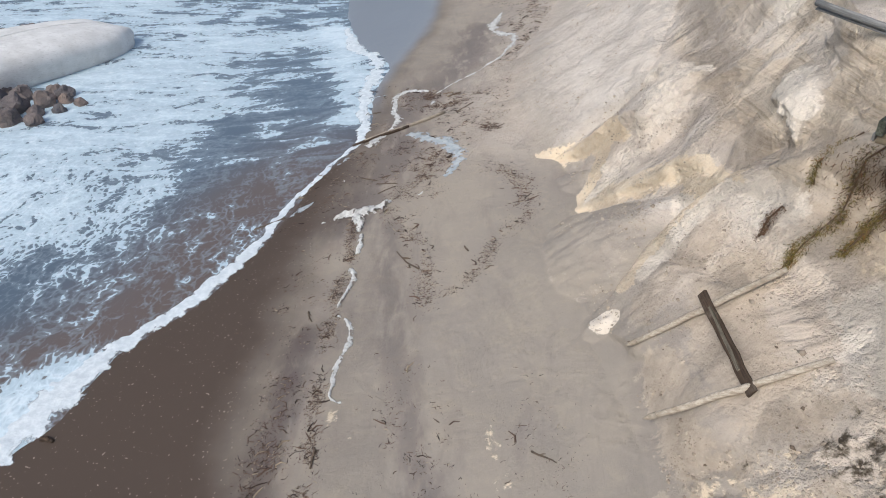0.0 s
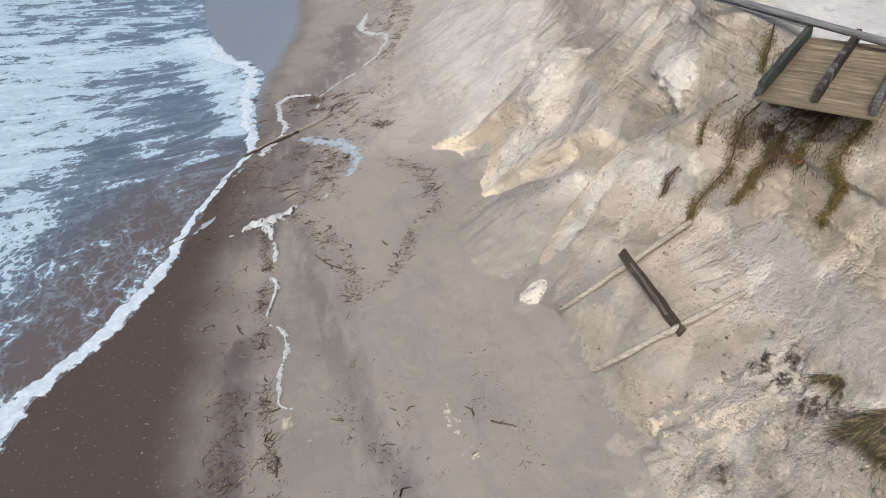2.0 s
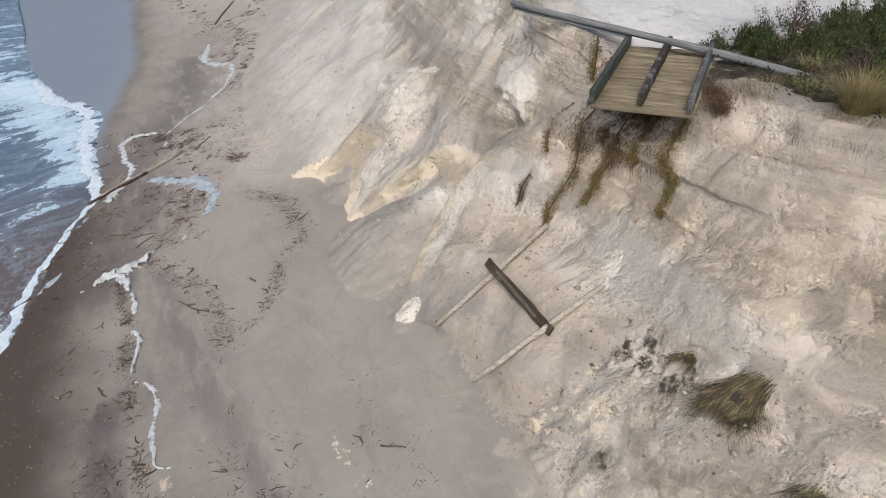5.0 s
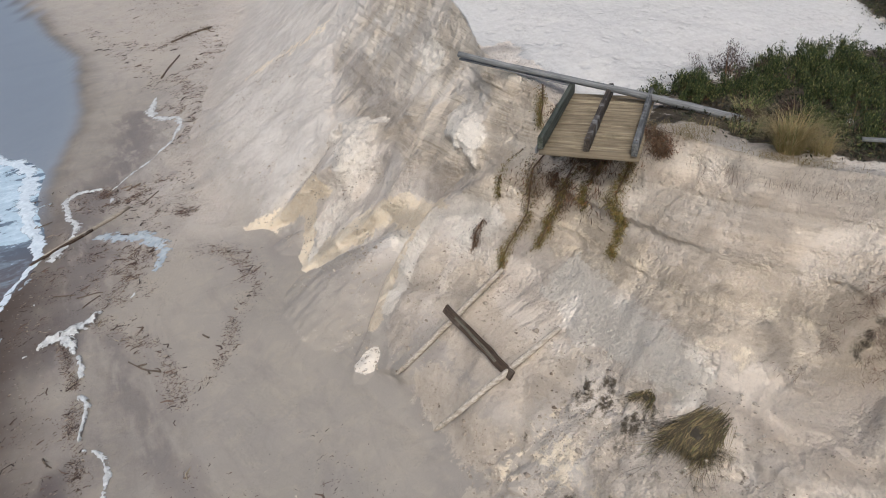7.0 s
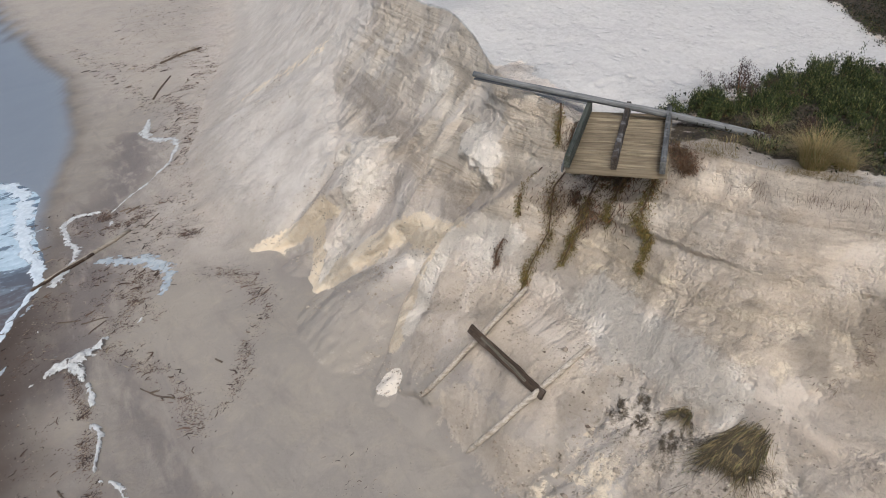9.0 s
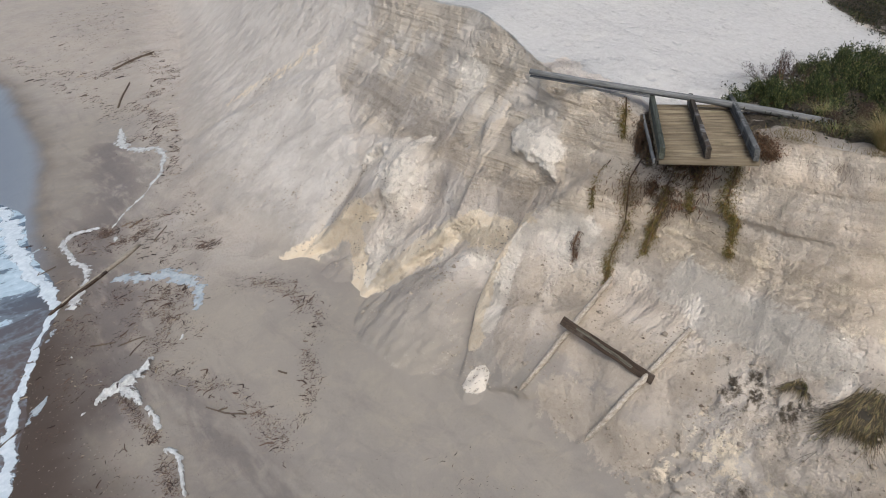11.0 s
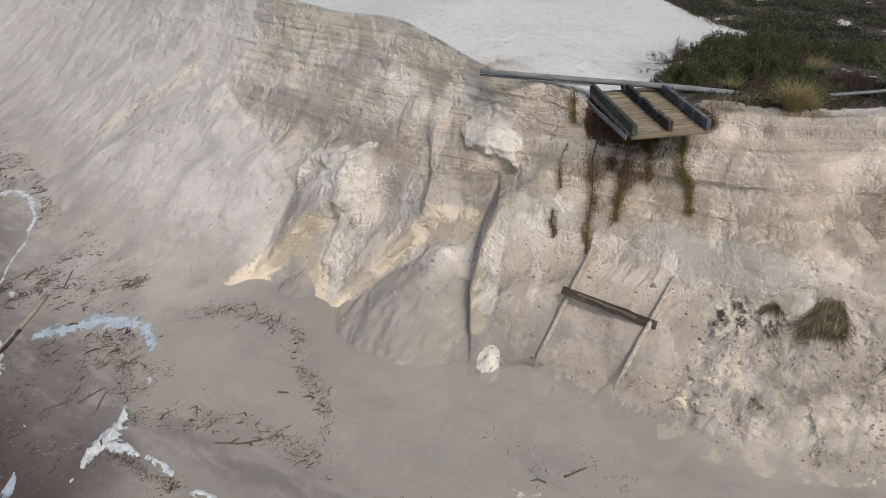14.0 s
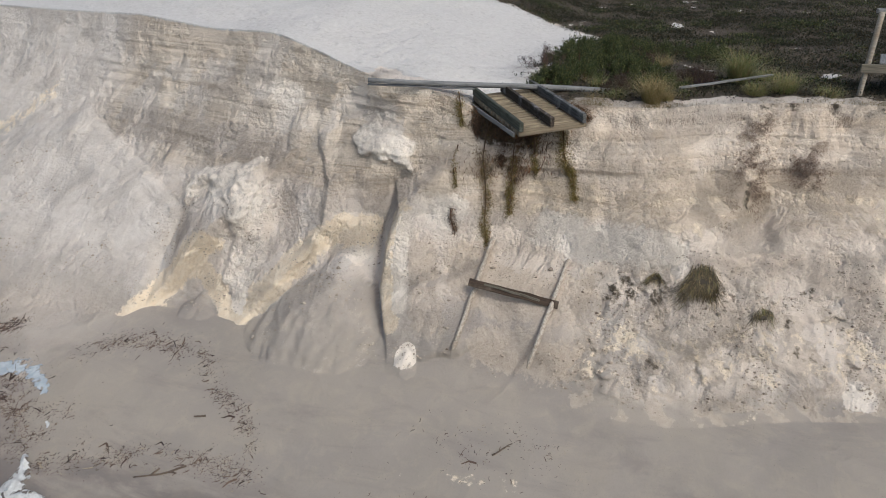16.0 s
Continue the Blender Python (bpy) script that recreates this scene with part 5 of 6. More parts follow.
yy = np.concatenate([rng.normal(3.08, 0.19, m), rng.normal(1.95, 0.24, m // 2)])
zz = np.concatenate([rng.uniform(2.4, 4.4, m), rng.uniform(3.0, 3.9, m // 2)])
cc = np.array([cliff_at(a, b) for a, b in zip(yy, zz)])
cc[:, 0] -= np.abs(rng.normal(0.03, 0.05, len(cc)))
keep = fbm(yy * 3, zz * 3, 0.2, 2) > -0.05
tagged(new("root_mat", quads_mesh("root_mat", leaves(rng, cc[keep], 0.10, 0.0045, -0.9, 0.7), ROOT_FIBRE)), "dark matted roots slipping down the cliff face", "roots", kind="stuff")


def sod_clump(y, z, size, n, label, seed, green=0.12):
    """A mat of turf that has slid down the slope, its long grass combed downhill."""
    rng = np.random.RandomState(seed)
    p = cliff_at(y, z) + Vector((-0.05, 0, 0.0))
    thing = tagged(empty("turf_clump", pose(*p)), label, "turf", "fallen turf")
    bm = bmesh.new()
    bmesh.ops.create_icosphere(bm, subdivisions=4, radius=1.0)
    for v in bm.verts:
        k = 1 + 0.35 * noise.noise(v.co * 1.6 + Vector((seed, 0, 0))) + 0.2 * noise.noise(v.co * 5.0 + Vector((0, seed, 0)))
        v.co = Vector((v.co.x * size * 0.34, v.co.y * size * 0.62, v.co.z * size * 0.24)) * k + Vector((0.06, 0, 0.05)) * size
        v.co.z += v.co.x * 0.75
    if size < 0.2:
        bmesh.ops.scale(bm, vec=(0.6, 0.7, 0.5), verts=bm.verts)
    part("soil", tidy(bm, "soil", SOD, True), thing, "dark matted soil block")
    for name, mat, m, long_, note_ in (("dry_leafage", SOD, n, 0.85, "drooping brown grass"), ("straw_leafage", STRAW, int(n * 0.35), 0.85, "pale dry grass blades"),
                                       ("leafage", GREEN_GRASS, int(n * green), 0.75, "green grass blades")):
        fan_ = rng.normal(0, 1, m)
        y0 = y + size * 0.55 * np.clip(fan_ + rng.normal(0, 0.4, m), -1.7, 1.7)
        z0 = z + size * (0.42 - 0.18 * fan_ ** 2 + rng.normal(0, 0.22, m))
        length = size * long_ * rng.uniform(0.4, 1.8, m)
        drift = 0.25 * fan_ + rng.normal(0, 0.45, m)
        lift = size * rng.uniform(0.08, 0.34, m)
        rows_, side_ = [], np.array([0.0, 1.0, 0.15])
        for t in (0.0, 0.3, 0.65, 1.0):
            pts = np.array([cliff_at(a, c) for a, c in zip(y0 + drift * length * t, z0 - length * 0.75 * t)])
            up = lift * (0.35 + math.sin(math.pi * min(t * 1.1, 1.0)) - 0.3 * t)
            pts[:, 0] -= 0.75 * up
            pts[:, 2] += 0.65 * up
            rows_.append(pts - np.array(p))
        wid = [0.0028, 0.0026, 0.002, 0.0008]
        quads = [np.stack([rows_[k] - side_ * wid[k], rows_[k] + side_ * wid[k], rows_[k + 1] + side_ * wid[k + 1], rows_[k + 1] - side_ * wid[k + 1]], 1) for k in range(3)]
        tagged(part(name, quads_mesh(name, np.concatenate(quads), mat), thing, note_), kind="stuff")


sod_clump(3.80, 1.60, 0.27, 2400, "dark slipped turf clump with drooping grass on the sand slope", 500, 0.05)
sod_clump(4.75, 1.55, 0.13, 320, "small dark turf clump on the sand slope", 501, 0.06)
sod_clump(2.55, 1.05, 0.18, 160, "small turf clump on the sand slope", 503, 0.2)

# dry grass leaning over the lip
rng = np.random.RandomState(520)
m = 3800
yy = rng.uniform(-1.5, 7.4, m)
keep = rng.uniform(0, 1, m) < np.clip(0.45 + 1.5 * fbm(yy * 0.9, 0.7, 0.2, 3), 0.1, 1)
yy = yy[keep]
xx = np.interp(yy, rows_y, lip_x[:, 0]) + np.abs(rng.normal(0.10, 0.22, len(yy)))
base = np.stack([xx, yy, top_z(xx, yy) - 0.02], 1)
h = np.stack([-0.5 + rng.normal(0, 0.5, len(yy)), rng.normal(0, 0.5, len(yy)), rng.uniform(0.35, 0.9, len(yy))], 1)
tagged(new("lip_grass", quads_mesh("lip_grass", blades(rng, base, h, 0.30, 0.004, 0.7), STRAW)), "dry grass leaning over the cliff's lip", "dune grass", kind="stuff")

# ---- foam left on the beach ----


def foam_strip(line, widths, height, label, seed, ragged=0.5, gap=0.0, mat=None):
    """A lumpy band of foam along a line of the plan."""
    rng = np.random.RandomState(seed)
    pts = np.array(line, float)
    d = np.concatenate([[0], np.cumsum(np.hypot(*np.diff(pts, axis=0).T))])
    n = max(int(d[-1] / 0.04), 12)
    t = np.linspace(0, d[-1], n)
    soft = 0.12
    px_ = sum(np.interp(t + o, d, pts[:, 0]) for o in (-soft, 0, soft)) / 3
    py_ = sum(np.interp(t + o, d, pts[:, 1]) for o in (-soft, 0, soft)) / 3
    px_ = px_ + 0.14 * fbm(t * 0.9, seed * 0.7, 0.0, 3, 0.4)
    py_ = py_ + 0.14 * fbm(t * 0.9, seed * 0.7, 5.0, 3, 0.4)
    tx, ty = np.gradient(px_), np.gradient(py_)
    ln = np.hypot(tx, ty) + 1e-9
    nx, ny = -ty / ln, tx / ln
    w = (0.95 if mat is FRONT_FOAM else 0.85) * np.interp(t / d[-1], np.linspace(0, 1, len(widths)), widths)
    ends = np.clip(np.minimum(t, d[-1] - t) / 0.15, 0.05, 1) ** 0.5
    v = np.linspace(-1, 1, 15)
    T, V = np.meshgrid(t, v, indexing="ij")
    left = 1 + ragged * 1.8 * fbm(t * 1.3, seed + 0.5, 1.0, 3, 0.5)
    right = 1 + ragged * 1.8 * fbm(t * 1.3, seed + 9.5, 2.0, 3, 0.5)
    cut = np.clip(0.5 + 3.0 * (fbm(t * 1.6, seed + 3.1, 0.0, 2) + 0.35 - gap), 0.06, 1) if gap else 1.0
    half = np.where(V < 0, left[:, None], right[:, None]) * (w * ends * cut)[:, None]
    half = np.clip(half, 0.008, None)
    Xf, Yf = px_[:, None] + nx[:, None] * V * half, py_[:, None] + ny[:, None] * V * half
    dome = np.sqrt(np.clip(1 - V ** 2, 0, 1))
    puffy = height > 0.1
    lump = 0.6 + (1.3 if puffy else 0.8) * np.clip(fbm(Xf * (6 if puffy else 3), Yf * (6 if puffy else 3), seed, 2) + 0.3, 0, 1.2)
    Zf = beach_z(Xf, Yf) - 0.008 + dome * lump * 0.75 * height * np.clip(half / (w[:, None] + 1e-9), 0.3, 1.2)
    mesh = sheet("sea_foam", Xf, Yf, Zf, mat or FOAM)
    along = np.clip(1 - np.minimum(T, d[-1] - T) / 0.2, 0, 1)
    paint(mesh, "foam", np.maximum(np.abs(V), along), V * 0, V * 0)
    return tagged(new("sea_foam", mesh), label, "sea foam", "foam on the beach")


foam_strip([(-8.7, 7.6), (-7.9, 8.9), (-7.25, 10.4), (-6.5, 11.3), (-5.85, 12.1), (-5.1, 13.5), (-4.6, 15.0), (-4.1, 16.9)], [0.75, 0.7, 0.46, 0.33, 0.29, 0.24, 0.18, 0.12], 0.06,
           "broad white foam edge where the wave runs out on sand", 1, 0.3, 0.0, FRONT_FOAM)
foam_strip([(-4.1, 16.6), (-3.75, 17.6), (-3.3, 18.7), (-2.7, 19.8)], [0.13, 0.14, 0.12, 0.14], 0.035, "ragged white foam at the water's edge", 2, 0.4, 0.0, FRONT_FOAM)
foam_strip([(-2.75, 19.6), (-2.7, 21.2), (-2.95, 24), (-2.75, 26.4), (-3.1, 28.6), (-4.1, 30.5), (-4.9, 34)], [0.2, 0.28, 0.42, 0.55, 0.45, 0.35, 0.2], 0.06, "thick white foam front of a wave on the beach", 3, 0.45, 0.0, FRONT_FOAM)
foam_strip([(2.94, 33.2), (2.3, 31.5), (2.15, 30.0), (2.85, 28.4), (2.84, 27.4), (2.1, 25.7), (1.2, 24.7), (0.3, 23.9), (-0.4, 23.2)], [0.13, 0.2, 0.34, 0.3, 0.2, 0.14, 0.12, 0.12, 0.06], 0.05,
           "thin winding line of white foam on damp sand", 4, 0.6, 0.12)
foam_strip([(-0.5, 23.6), (-1.1, 23.9), (-1.8, 23.4), (-1.75, 22.2), (-1.5, 21.2), (-1.9, 20.2), (-2.4, 19.2)], [0.12, 0.2, 0.17, 0.2, 0.16, 0.24, 0.2], 0.06, "white foam heap winding across damp sand", 5, 0.6)
foam_strip([(-0.35, 22.7), (-0.45, 22.2)], [0.08, 0.14], 0.05, "small white foam patch on damp sand", 6)
foam_strip([(-1.25, 20.2), (-0.6, 19.7), (0.05, 19.0), (0.42, 18.2), (0.35, 17.4), (-0.1, 16.8)], [0.28, 0.36, 0.34, 0.3, 0.24, 0.1], 0.03, "flat bluish-white foam curve on the beach", 7, 0.55, 0.0, FILM_FOAM)
foam_strip([(-0.6, 16.25), (-0.85, 15.95)], [0.05, 0.06], 0.03, "small white foam scrap on sand", 8)
foam_strip([(-2.95, 15.05), (-2.6, 15.2), (-2.2, 15.3), (-1.75, 15.45), (-1.4, 15.75)], [0.10, 0.2, 0.26, 0.13, 0.08], 0.13, "thick cream-white foam heap on the tide line", 9, 0.5)
foam_strip([(-3.3, 14.95), (-3.05, 14.98)], [0.06, 0.08], 0.06, "small cream foam lump on sand", 10)
for k, (line, widths) in enumerate((([(-4.9, 14.9), (-4.2, 15.6), (-3.6, 16.3)], [0.12, 0.2, 0.08]), ([(-4.4, 15.6), (-4.0, 16.6)], [0.2, 0.1]), ([(-3.9, 17.6), (-3.3, 18.3), (-2.9, 18.9)], [0.1, 0.2, 0.15]),
                                    ([(-3.2, 20.2), (-2.6, 21.5)], [0.3, 0.2]), ([(-2.9, 23.4), (-1.9, 23.7)], [0.2, 0.15]), ([(-5.4, 12.9), (-4.9, 13.8)], [0.2, 0.25]))):
    foam_strip(line, widths, 0.012, "thin scraps of foam drying on wet sand", 40 + k, 0.7, 0.0, FILM_FOAM)
foam_strip([(-2.35, 15.2), (-2.2, 14.7), (-2.12, 14.25)], [0.2, 0.18, 0.08], 0.13, "thick cream-white foam heap on the tide line", 11, 0.5)
foam_strip([(-2.12, 14.3), (-2.15, 13.75), (-2.2, 13.3)], [0.08, 0.1, 0.07], 0.08, "small white foam lump on the tide line", 12)
foam_strip([(-2.2, 12.85), (-2.1, 12.4), (-2.2, 11.9), (-2.35, 11.3)], [0.1, 0.14, 0.07, 0.04], 0.09, "white foam lump on the tide line", 13)
foam_strip([(-2.35, 11.15), (-2.2, 10.95)], [0.05, 0.05], 0.05, "small white foam scrap on the tide line", 14)
foam_strip([(-2.2, 11.0), (-2.0, 10.55), (-1.95, 10.2), (-2.1, 9.7), (-2.2, 9.3), (-2.15, 9.05), (-2.2, 8.75), (-1.9, 8.5)], [0.05, 0.12, 0.13, 0.08, 0.09, 0.08, 0.04, 0.04], 0.07, "white foam streak on the tide line", 15, 0.5)
foam_strip([(-2.05, 8.62), (-1.85, 8.55)], [0.05, 0.05], 0.04, "small white foam scrap on the tide line", 16)
foam_strip([(-3.0, 17.2), (-2.85, 17.1)], [0.08, 0.07], 0.06, "small white foam lump on sand", 17)
foam_strip([(-2.65, 16.0), (-2.55, 15.75)], [0.06, 0.08], 0.05, "small white foam scrap on sand", 18)
foam_strip([(-4.55, 14.6), (-4.9, 14.2), (-5.4, 13.9)], [0.05, 0.07, 0.04], 0.03, "thin foam curl in the shallow water", 19)

# ---- driftwood and wrack ----


def stick(a, b, r0, r1, label, seed, bend=0.06, fork=False, mat=None):
    rng = random.Random(seed)
    a, b = Vector((*a, 0)), Vector((*b, 0))
    thing = tagged(empty("driftwood_stick", pose(a.x, a.y, float(beach_z(a.x, a.y)))), label, "driftwood", "driftwood on the beach")
    o = Vector(thing.location)
    d = b - a
    side = Vector((-d.y, d.x, 0)).normalized()
    pts = []
    for k in range(7):
        p = a.lerp(b, k / 6) + side * (bend * d.length * math.sin(math.pi * k / 6 + seed) * rng.uniform(0.4, 1))
        p.z = float(beach_z(p.x, p.y)) + r0 * 0.6
        pts.append(p - o)
    part("shaft", pole_mesh("shaft", pts, [r0 + (r1 - r0) * k / 6 for k in range(7)], mat or DRIFT_WOOD, 8, seed, 0.15), thing)
    if fork:
        for k, (i, s) in enumerate(((2, 1), (4, -1))):
            p = pts[i]
            q = p + (pts[i + 1] - p).normalized() * d.length * 0.16 + side * s * d.length * 0.14
            q.z = p.z + 0.03
            part("branch", pole_mesh("branch", [p, p.lerp(q, 0.5) + Vector((0, 0, 0.015)), q], [r1 * 1.1, r1 * 0.9, r1 * 0.5], mat or DRIFT_WOOD, 6, seed + k, 0.15), thing)
    return thing


stick((-2.55, 19.7), (-0.02, 21.42), 0.055, 0.07, "long pale driftwood pole lying across the foam", 1, 0.01, mat=POLE_WOOD)
stick((-2.9, 19.45), (-1.2, 20.62), 0.05, 0.055, "long dark wet pole lying on the foam", 2, 0.012, mat=DARK_WOOD)
stick((-1.16, 13.33), (-0.60, 12.55), 0.014, 0.022, "thin bent driftwood branch on the beach", 3, 0.08, True)
stick((-2.45, 17.3), (-1.95, 17.0), 0.02, 0.014, "dark driftwood stick on the beach", 4)
stick((-1.9, 16.85), (-1.33, 16.7), 0.018, 0.013, "dark driftwood stick on the beach", 5, 0.1, True)
stick((-1.85, 16.25), (-1.38, 16.6), 0.016, 0.012, "dark driftwood stick on the beach", 6)
stick((-5.06, 15.05), (-4.31, 15.5), 0.03, 0.025, "straight driftwood stick at the water's edge", 7, 0.01)
stick((-2.27, 7.55), (-2.2, 7.15), 0.03, 0.015, "dark gnarled driftwood piece on the tide line", 8, 0.12, True)
stick((0.45, 13.2), (0.55, 12.98), 0.02, 0.02, "short driftwood stub on the beach", 9)
stick((-2.95, 11.3), (-2.85, 10.95), 0.022, 0.012, "small forked driftwood twig on damp sand", 10, 0.1, True)
stick((1.38, 7.05), (1.68, 6.72), 0.02, 0.010, "dark forked twig on smooth sand", 11, 0.1, True)
stick((-7.45, 8.3), (-7.2, 8.2), 0.05, 0.04, "dark wood lump at the foam's edge", 12, 0.1, True, DARK_WOOD)
stick((3.6, 36.2), (5.2, 39.8), 0.05, 0.04, "long grey driftwood trunk far up the beach", 13, 0.02)
stick((0.4, 21.2), (0.95, 21.8), 0.02, 0.016, "driftwood stick on the beach", 14)
stick((5.6, 44), (8.3, 45.5), 0.07, 0.04, "branched driftwood trunk far up the beach", 15, 0.06, True)
stick((-3.75, 17.8), (-3.5, 17.6), 0.02, 0.012, "small dark driftwood twig on damp sand", 16, 0.1, True)
stick((-3.0, 21.9), (-2.2, 22.0), 0.02, 0.014, "dark twig on damp sand", 17, 0.08, True)
stick((0.1, 22.8), (0.6, 22.9), 0.03, 0.02, "dark forked driftwood by the foam", 18, 0.1, True)

rng = np.random.RandomState(600)
WRACK = [([(-0.6, 23.3), (-0.4, 22.6)], 0.16, 110), ([(-0.4, 22.1), (0.9, 22.05)], 0.12, 130), ([(1.0, 19.7), (1.7, 19.3)], 0.14, 110), ([(-0.3, 18.5), (-0.8, 17.5), (-0.7, 16.8)], 0.18, 170),
         ([(3.1, 48.5), (4.5, 45.3), (5.5, 41.7)], 0.3, 260), ([(3.7, 35.8), (4.4, 34.2), (4.4, 31), (3.2, 26.7)], 0.25, 260), ([(-3.6, 14.5), (-3.0, 17.5), (-2.6, 19.3)], 0.5, 420), ([(-1.9, 17.6), (-0.6, 16.2), (-1.6, 15.8)], 0.45, 420), ([(-3.2, 10.0), (-3.3, 13.5)], 0.5, 160), ([(-0.6, 18.9), (-1.4, 18.3)], 0.5, 240), ([(-1.4, 22.6), (0.5, 21.6), (1.6, 21.4)], 0.5, 300),
         ([(1.0, 17.0), (1.54, 16.8), (2.0, 16.1), (2.1, 15.3), (2.05, 14.5), (1.55, 13.5)], 0.17, 380), ([(1.2, 13.2), (0.75, 12.2), (0.1, 11.6)], 0.12, 150),
         ([(-1.7, 15.5), (-1.3, 14.8), (-0.6, 13.5), (-0.4, 11.8), (-0.5, 11.1)], 0.16, 420), ([(-2.35, 15.0), (-2.3, 13.0), (-2.45, 11.6), (-2.4, 9.0), (-2.3, 7.0), (-2.3, 5.0)], 0.09, 1100),
         ([(-0.2, 17.3), (0.2, 18.2)], 0.35, 260), ([(-0.7, 17.0), (-0.3, 17.6)], 0.25, 160), ([(-2.3, 23.8), (-0.5, 22.9), (1.0, 22.2), (2.0, 23.0)], 0.4, 420), ([(0.3, 19.5), (1.2, 20.2)], 0.5, 220),
         ([(2.3, 24.5), (3.0, 27), (3.2, 30), (4.2, 34)], 0.45, 500), ([(3.2, 34), (3.4, 38), (2.6, 46), (1.6, 55)], 0.35, 500), ([(5.6, 44), (8.3, 45.5)], 0.6, 420), ([(7.6, 43), (7.2, 39), (5.4, 36), (4.2, 35.5)], 0.4, 500), ([(-3.1, 5.0), (-3.05, 8.0), (-3.1, 9.4)], 0.22, 620), ([(-3.0, 20.5), (-1.0, 18.3)], 0.6, 220), ([(-0.9, 9.5), (-0.3, 6.0)], 0.35, 240),
         ([(5.0, 50), (8.0, 58), (10, 66)], 1.9, 700), ([(1.3, 8.4), (1.7, 6.0)], 0.35, 90), ([(2.5, 21), (3.5, 26)], 0.5, 140)]
wv, wf = [], []
for line, wide, m in WRACK:
    thin = 0.05 if wide > 0.25 else -0.08
    m = int(m * 6.0)
    pts = np.array(line)
    d = np.concatenate([[0], np.cumsum(np.hypot(*np.diff(pts, axis=0).T))])
    t = rng.uniform(0, d[-1], m)
    x = np.interp(t, d, pts[:, 0]) + rng.normal(size=m) * wide
    y = np.interp(t, d, pts[:, 1]) + rng.normal(size=m) * wide
    m = int(m)
    clumped = fbm(x * 1.4, y * 1.4, 0.0, 4, 0.7) + 0.25 * rng.uniform(-1, 1, m) > thin
    for k in np.nonzero(clumped)[0]:
        far = max(1.0, y[k] / 17)
        length = min(rng.lognormal(-3.6, 0.8), 0.30) * min(far, 1.7)
        r = 0.003 + 0.06 * length * rng.uniform(0.2, 1.0)
        a = rng.uniform(0, np.pi)
        b = a + rng.normal(0, 0.8)
        p0 = np.array([x[k], y[k]])
        p1 = p0 + length * 0.5 * np.array([np.cos(a), np.sin(a)])
        p2 = p1 + length * 0.5 * np.array([np.cos(b), np.sin(b)])
        s = len(wv)
        for p, q in ((p0, r), (p1, r), (p2, r * 0.5)):
            nx, ny = -np.sin(a) * q, np.cos(a) * q
            wv += [[p[0] + nx, p[1] + ny, 0.0], [p[0], p[1], 1.7 * q], [p[0] - nx, p[1] - ny, 0.0]]
        for i in (0, 3):
            wf += [(s + i, s + i + 1, s + i + 4, s + i + 3), (s + i + 1, s + i + 2, s + i + 5, s + i + 4)]
wv = np.array(wv)
wv[:, 2] += beach_z(wv[:, 0], wv[:, 1]) - 0.001


def make_wrack():
    n = Nodes("seaweed_and_twigs")
    r = n.island()
    col = n.mix(n.ramp(r, 0.1, 0.8), (0.04, 0.028, 0.024), (0.13, 0.088, 0.066))
    col = n.mix(n.ramp(r, 0.9, 0.96), col, (0.34, 0.28, 0.2))
    return n.done(col, 0.8, 0.2)


tagged(new("wrack_line", soup("wrack_line", wv, wf, make_wrack())), "dark seaweed scraps and twigs strewn along the tide lines", "beach debris", kind="stuff")

# ---- sand-filled bag and rocks in the surf ----
bm = bmesh.new()
bmesh.ops.create_uvsphere(bm, u_segments=48, v_segments=24, radius=1.0)
for v in bm.verts:
    p = v.co.copy()
    q = Vector([math.copysign(abs(c) ** 0.62, c) for c in p])
    k = 1 + 0.03 * noise.noise(p * 3.0) + 0.02 * noise.noise(p * 7.0)
    v.co = Vector((q.x * 5.6, q.y * 2.5, q.z * 1.0)) * k
bag = tagged(empty("sand_bag", pose(-18.6, 28.4, -1.45, 0, 4, 62)), "huge pale sand-filled textile bag lying in the surf", "sand bag")
part("bag", tidy(bm, "bag", BAG, True), bag)
seam = []
for x in np.linspace(-4.6, 4.6, 15):
    c = (abs(x) / 5.6) ** (1 / 0.62)
    seam.append(Vector((x, 0.15 * math.sin(x), (1 - c * c) ** 0.31 + 0.005)))
part("seam", pole_mesh("seam", seam, [0.03] * 15, BAG, 6, 3, 0.2), bag, "sewn seam")


def rock(x, y, z, r, seed):
    bm = bmesh.new()
    bmesh.ops.create_icosphere(bm, subdivisions=3, radius=1.0)
    for v in bm.verts:
        c = v.co.copy()
        k = 1 + 0.35 * noise.noise(c * 1.3 + Vector((seed * 3.1, 0, 0))) + 0.12 * noise.noise(c * 3.5 + Vector((0, seed, 0)))
        flat = [math.copysign(min(abs(t), 0.86), t) for t in c]
        v.co = Vector(flat) * k * r
    ob = tagged(new("rock", tidy(bm, "rock", ROCK, False)), "angular brown or dark grey rock wet with surf", "rock", "rocks in the surf")
    ob.matrix_world = pose(x, y, z, seed * 37 % 360, seed * 71 % 360, seed * 53 % 360)


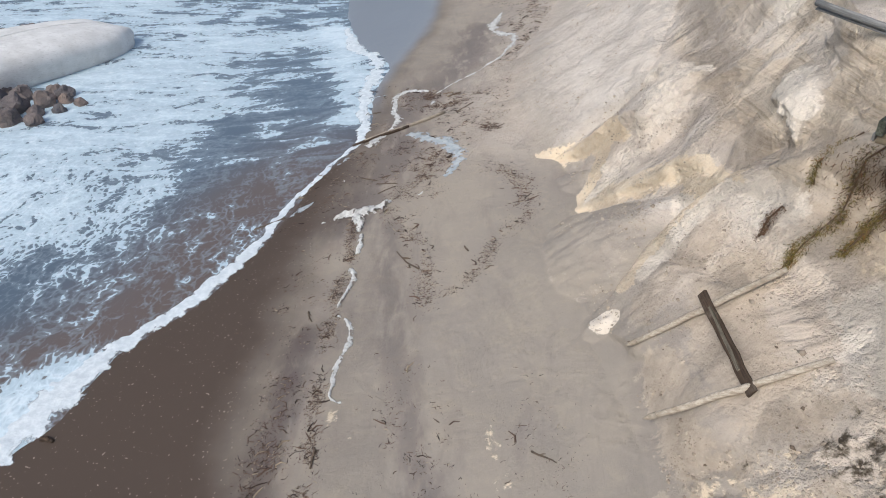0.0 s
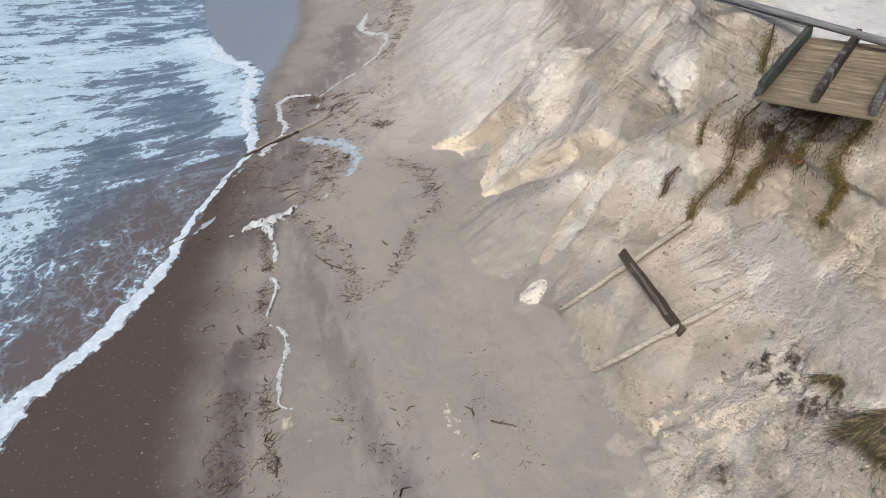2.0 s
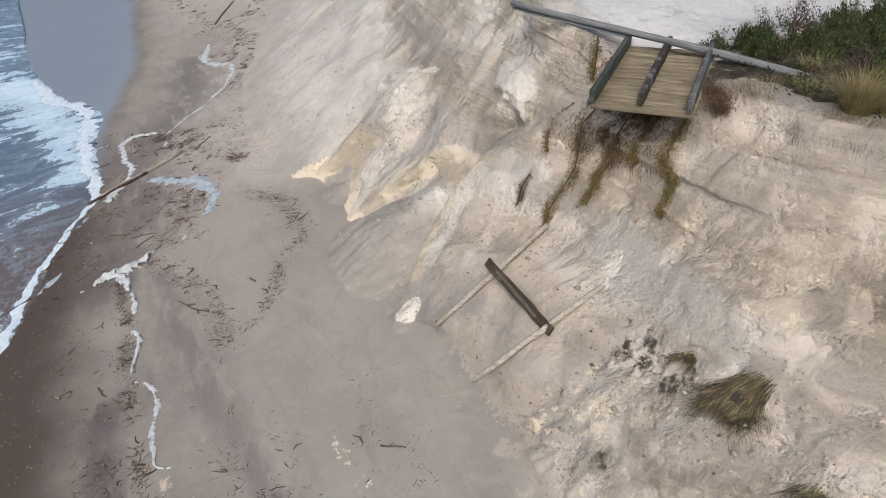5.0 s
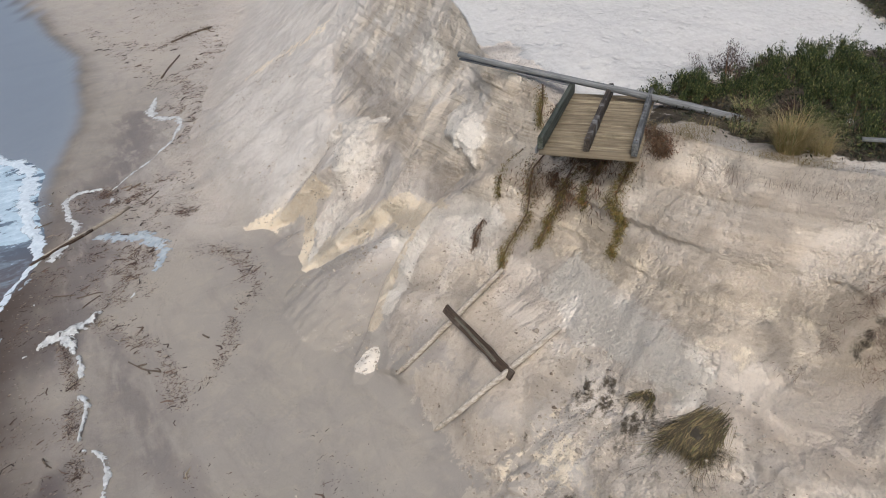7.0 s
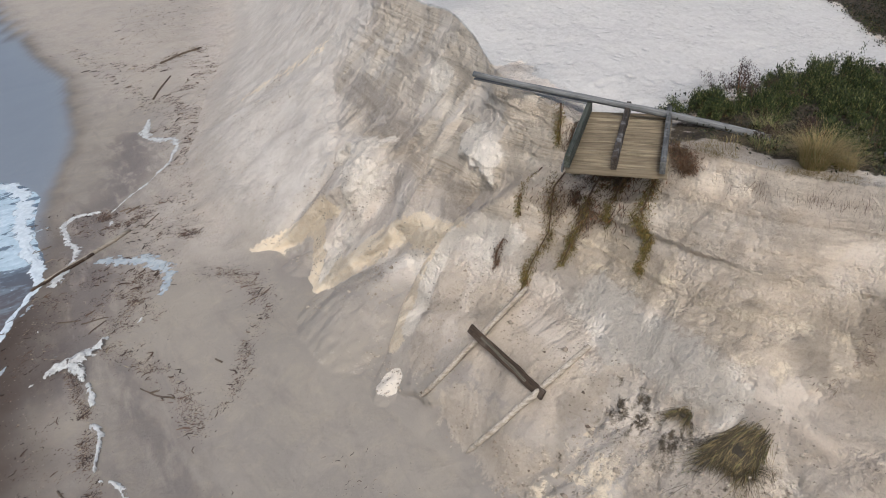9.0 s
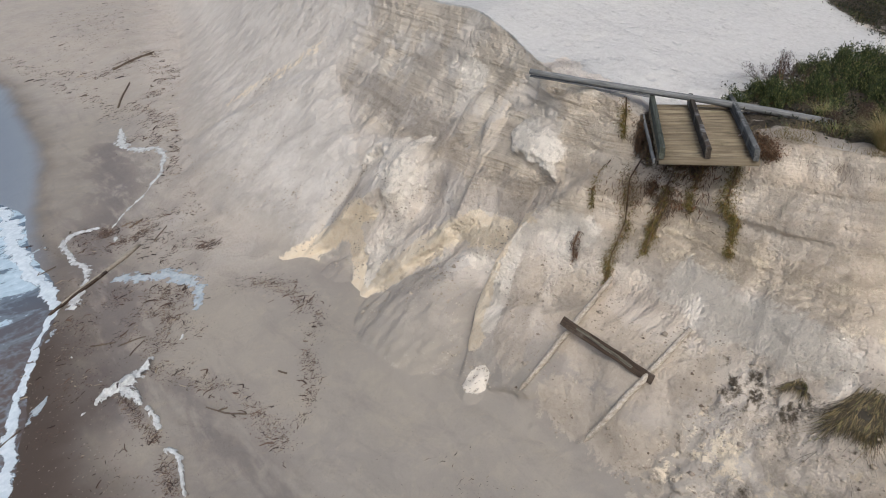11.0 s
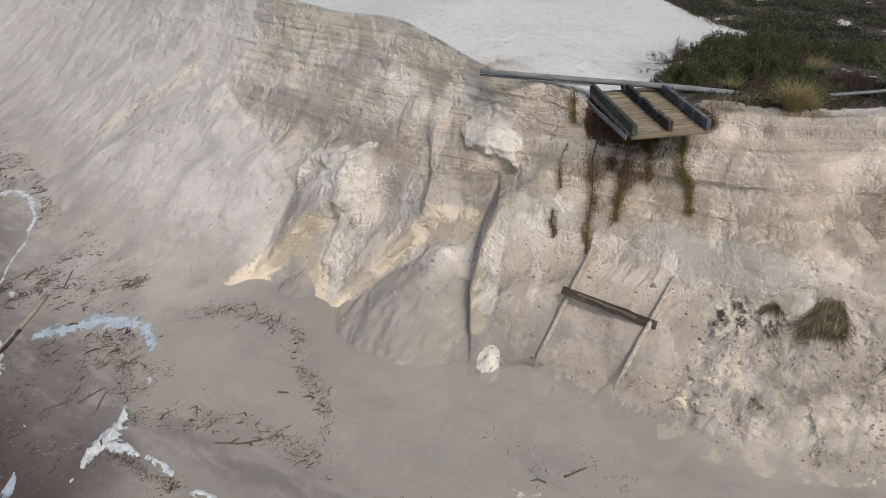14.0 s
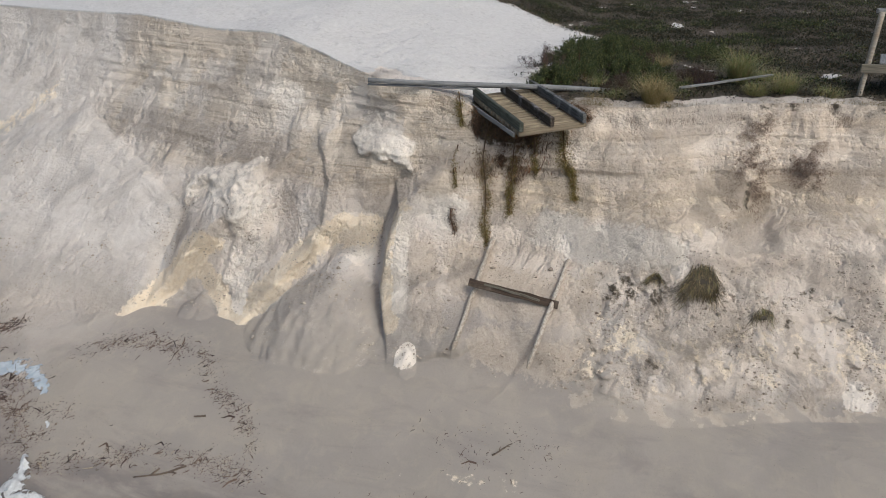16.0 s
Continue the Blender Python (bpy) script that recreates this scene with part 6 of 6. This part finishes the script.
for k, (x, y, r) in enumerate(((-16.2, 24.0, 0.6), (-15.4, 24.6, 0.5), (-16.6, 25.3, 0.5), (-17.2, 24.4, 0.7), (-15.9, 22.9, 0.55), (-16.8, 22.6, 0.6), (-17.8, 23.2, 0.7), (-15.2, 23.6, 0.35),
                               (-14.7, 24.9, 0.35), (-20.4, 30.8, 0.8), (-19.4, 31.6, 0.7), (-21.2, 31.8, 0.9), (-17.6, 25.6, 0.45), (-16.4, 21.6, 0.4), (-18.0, 32.2, 0.5), (-14.5, 23.9, 0.3), (-15.0, 25.5, 0.42), (-14.0, 24.6, 0.28), (-15.6, 25.9, 0.35), (-14.9, 22.8, 0.4), (-19.0, 32.8, 0.6), (-20.2, 33.0, 0.7))):
    rock(x, y, SEA_LEVEL + 0.3 * r, r * 0.85, k + 1)

# ---- crumbs and clods of sand on the fallen slopes ----
rng = np.random.RandomState(700)
m = 26000
ci, cj = rng.randint(0, len(rows_y), m), rng.randint(8, 100, m)
keep = (rows_y[ci] > -1) & (rows_y[ci] < 27)
ci, cj = ci[keep], cj[keep]
P = np.stack([Xc[ci, cj], Yc[ci, cj], Zc[ci, cj]], 1) + rng.normal(0, 0.03, (len(ci), 3)) * np.array([0, 1, 0])
patchy = fbm(P[:, 0] * 0.9, P[:, 1] * 0.9, P[:, 2] * 0.9, 4) + 0.2 * (P[:, 1] < 6.2) + 0.38 * cone_mask[ci, cj] * (P[:, 2] > 0.35)
keep = patchy + rng.uniform(-0.12, 0.12, len(P)) > 0.14
P = P[keep]
base_v = np.array([[1, 0, 0], [-1, 0, 0], [0, 1, 0], [0, -1, 0], [0, 0, 1], [0, 0, -1]], float)
base_f = np.array([[0, 2, 4], [2, 1, 4], [1, 3, 4], [3, 0, 4], [2, 0, 5], [1, 2, 5], [3, 1, 5], [0, 3, 5]])
size = np.minimum(rng.lognormal(-4.25, 0.5, len(P)) * np.where(P[:, 1] < 6.3, 1.15, 1.0), 0.06)
V = base_v[None] * size[:, None, None] * rng.uniform(0.5, 1.4, (len(P), 6, 1)) * np.array([1.0, 1.1, 0.75])
a = rng.uniform(0, 6.28, len(P))
V = np.stack([V[..., 0] * np.cos(a)[:, None] - V[..., 1] * np.sin(a)[:, None], V[..., 0] * np.sin(a)[:, None] + V[..., 1] * np.cos(a)[:, None], V[..., 2]], -1) + P[:, None]
F = base_f[None] + (np.arange(len(P)) * 6)[:, None, None]
clod_mesh = bpy.data.meshes.new("sand_clods")
clod_mesh.vertices.add(len(P) * 6)
clod_mesh.vertices.foreach_set("co", V.ravel())
clod_mesh.loops.add(F.size)
clod_mesh.loops.foreach_set("vertex_index", F.ravel())
clod_mesh.polygons.add(len(P) * 8)
clod_mesh.polygons.foreach_set("loop_start", np.arange(0, F.size, 3))
clod_mesh.update(calc_edges=True)


def make_clods():
    n = Nodes("clods_of_sand")
    r = n.island()
    col = n.mix(n.ramp(r, 0.0, 0.9), (0.30, 0.245, 0.19), (0.46, 0.395, 0.315))
    col = n.mix(n.ramp(r, 0.975, 0.985), col, (0.16, 0.12, 0.09))
    n.bump(n.noise(40, 4, 0.6, n.coords()), 0.5, 0.01)
    return n.done(col, 0.95, 0.2)


clod_mesh.materials.append(make_clods())
tagged(new("sand_clods", clod_mesh), "crumbled clods of pale sand scattered on the fallen slopes", "sand clods", kind="stuff")
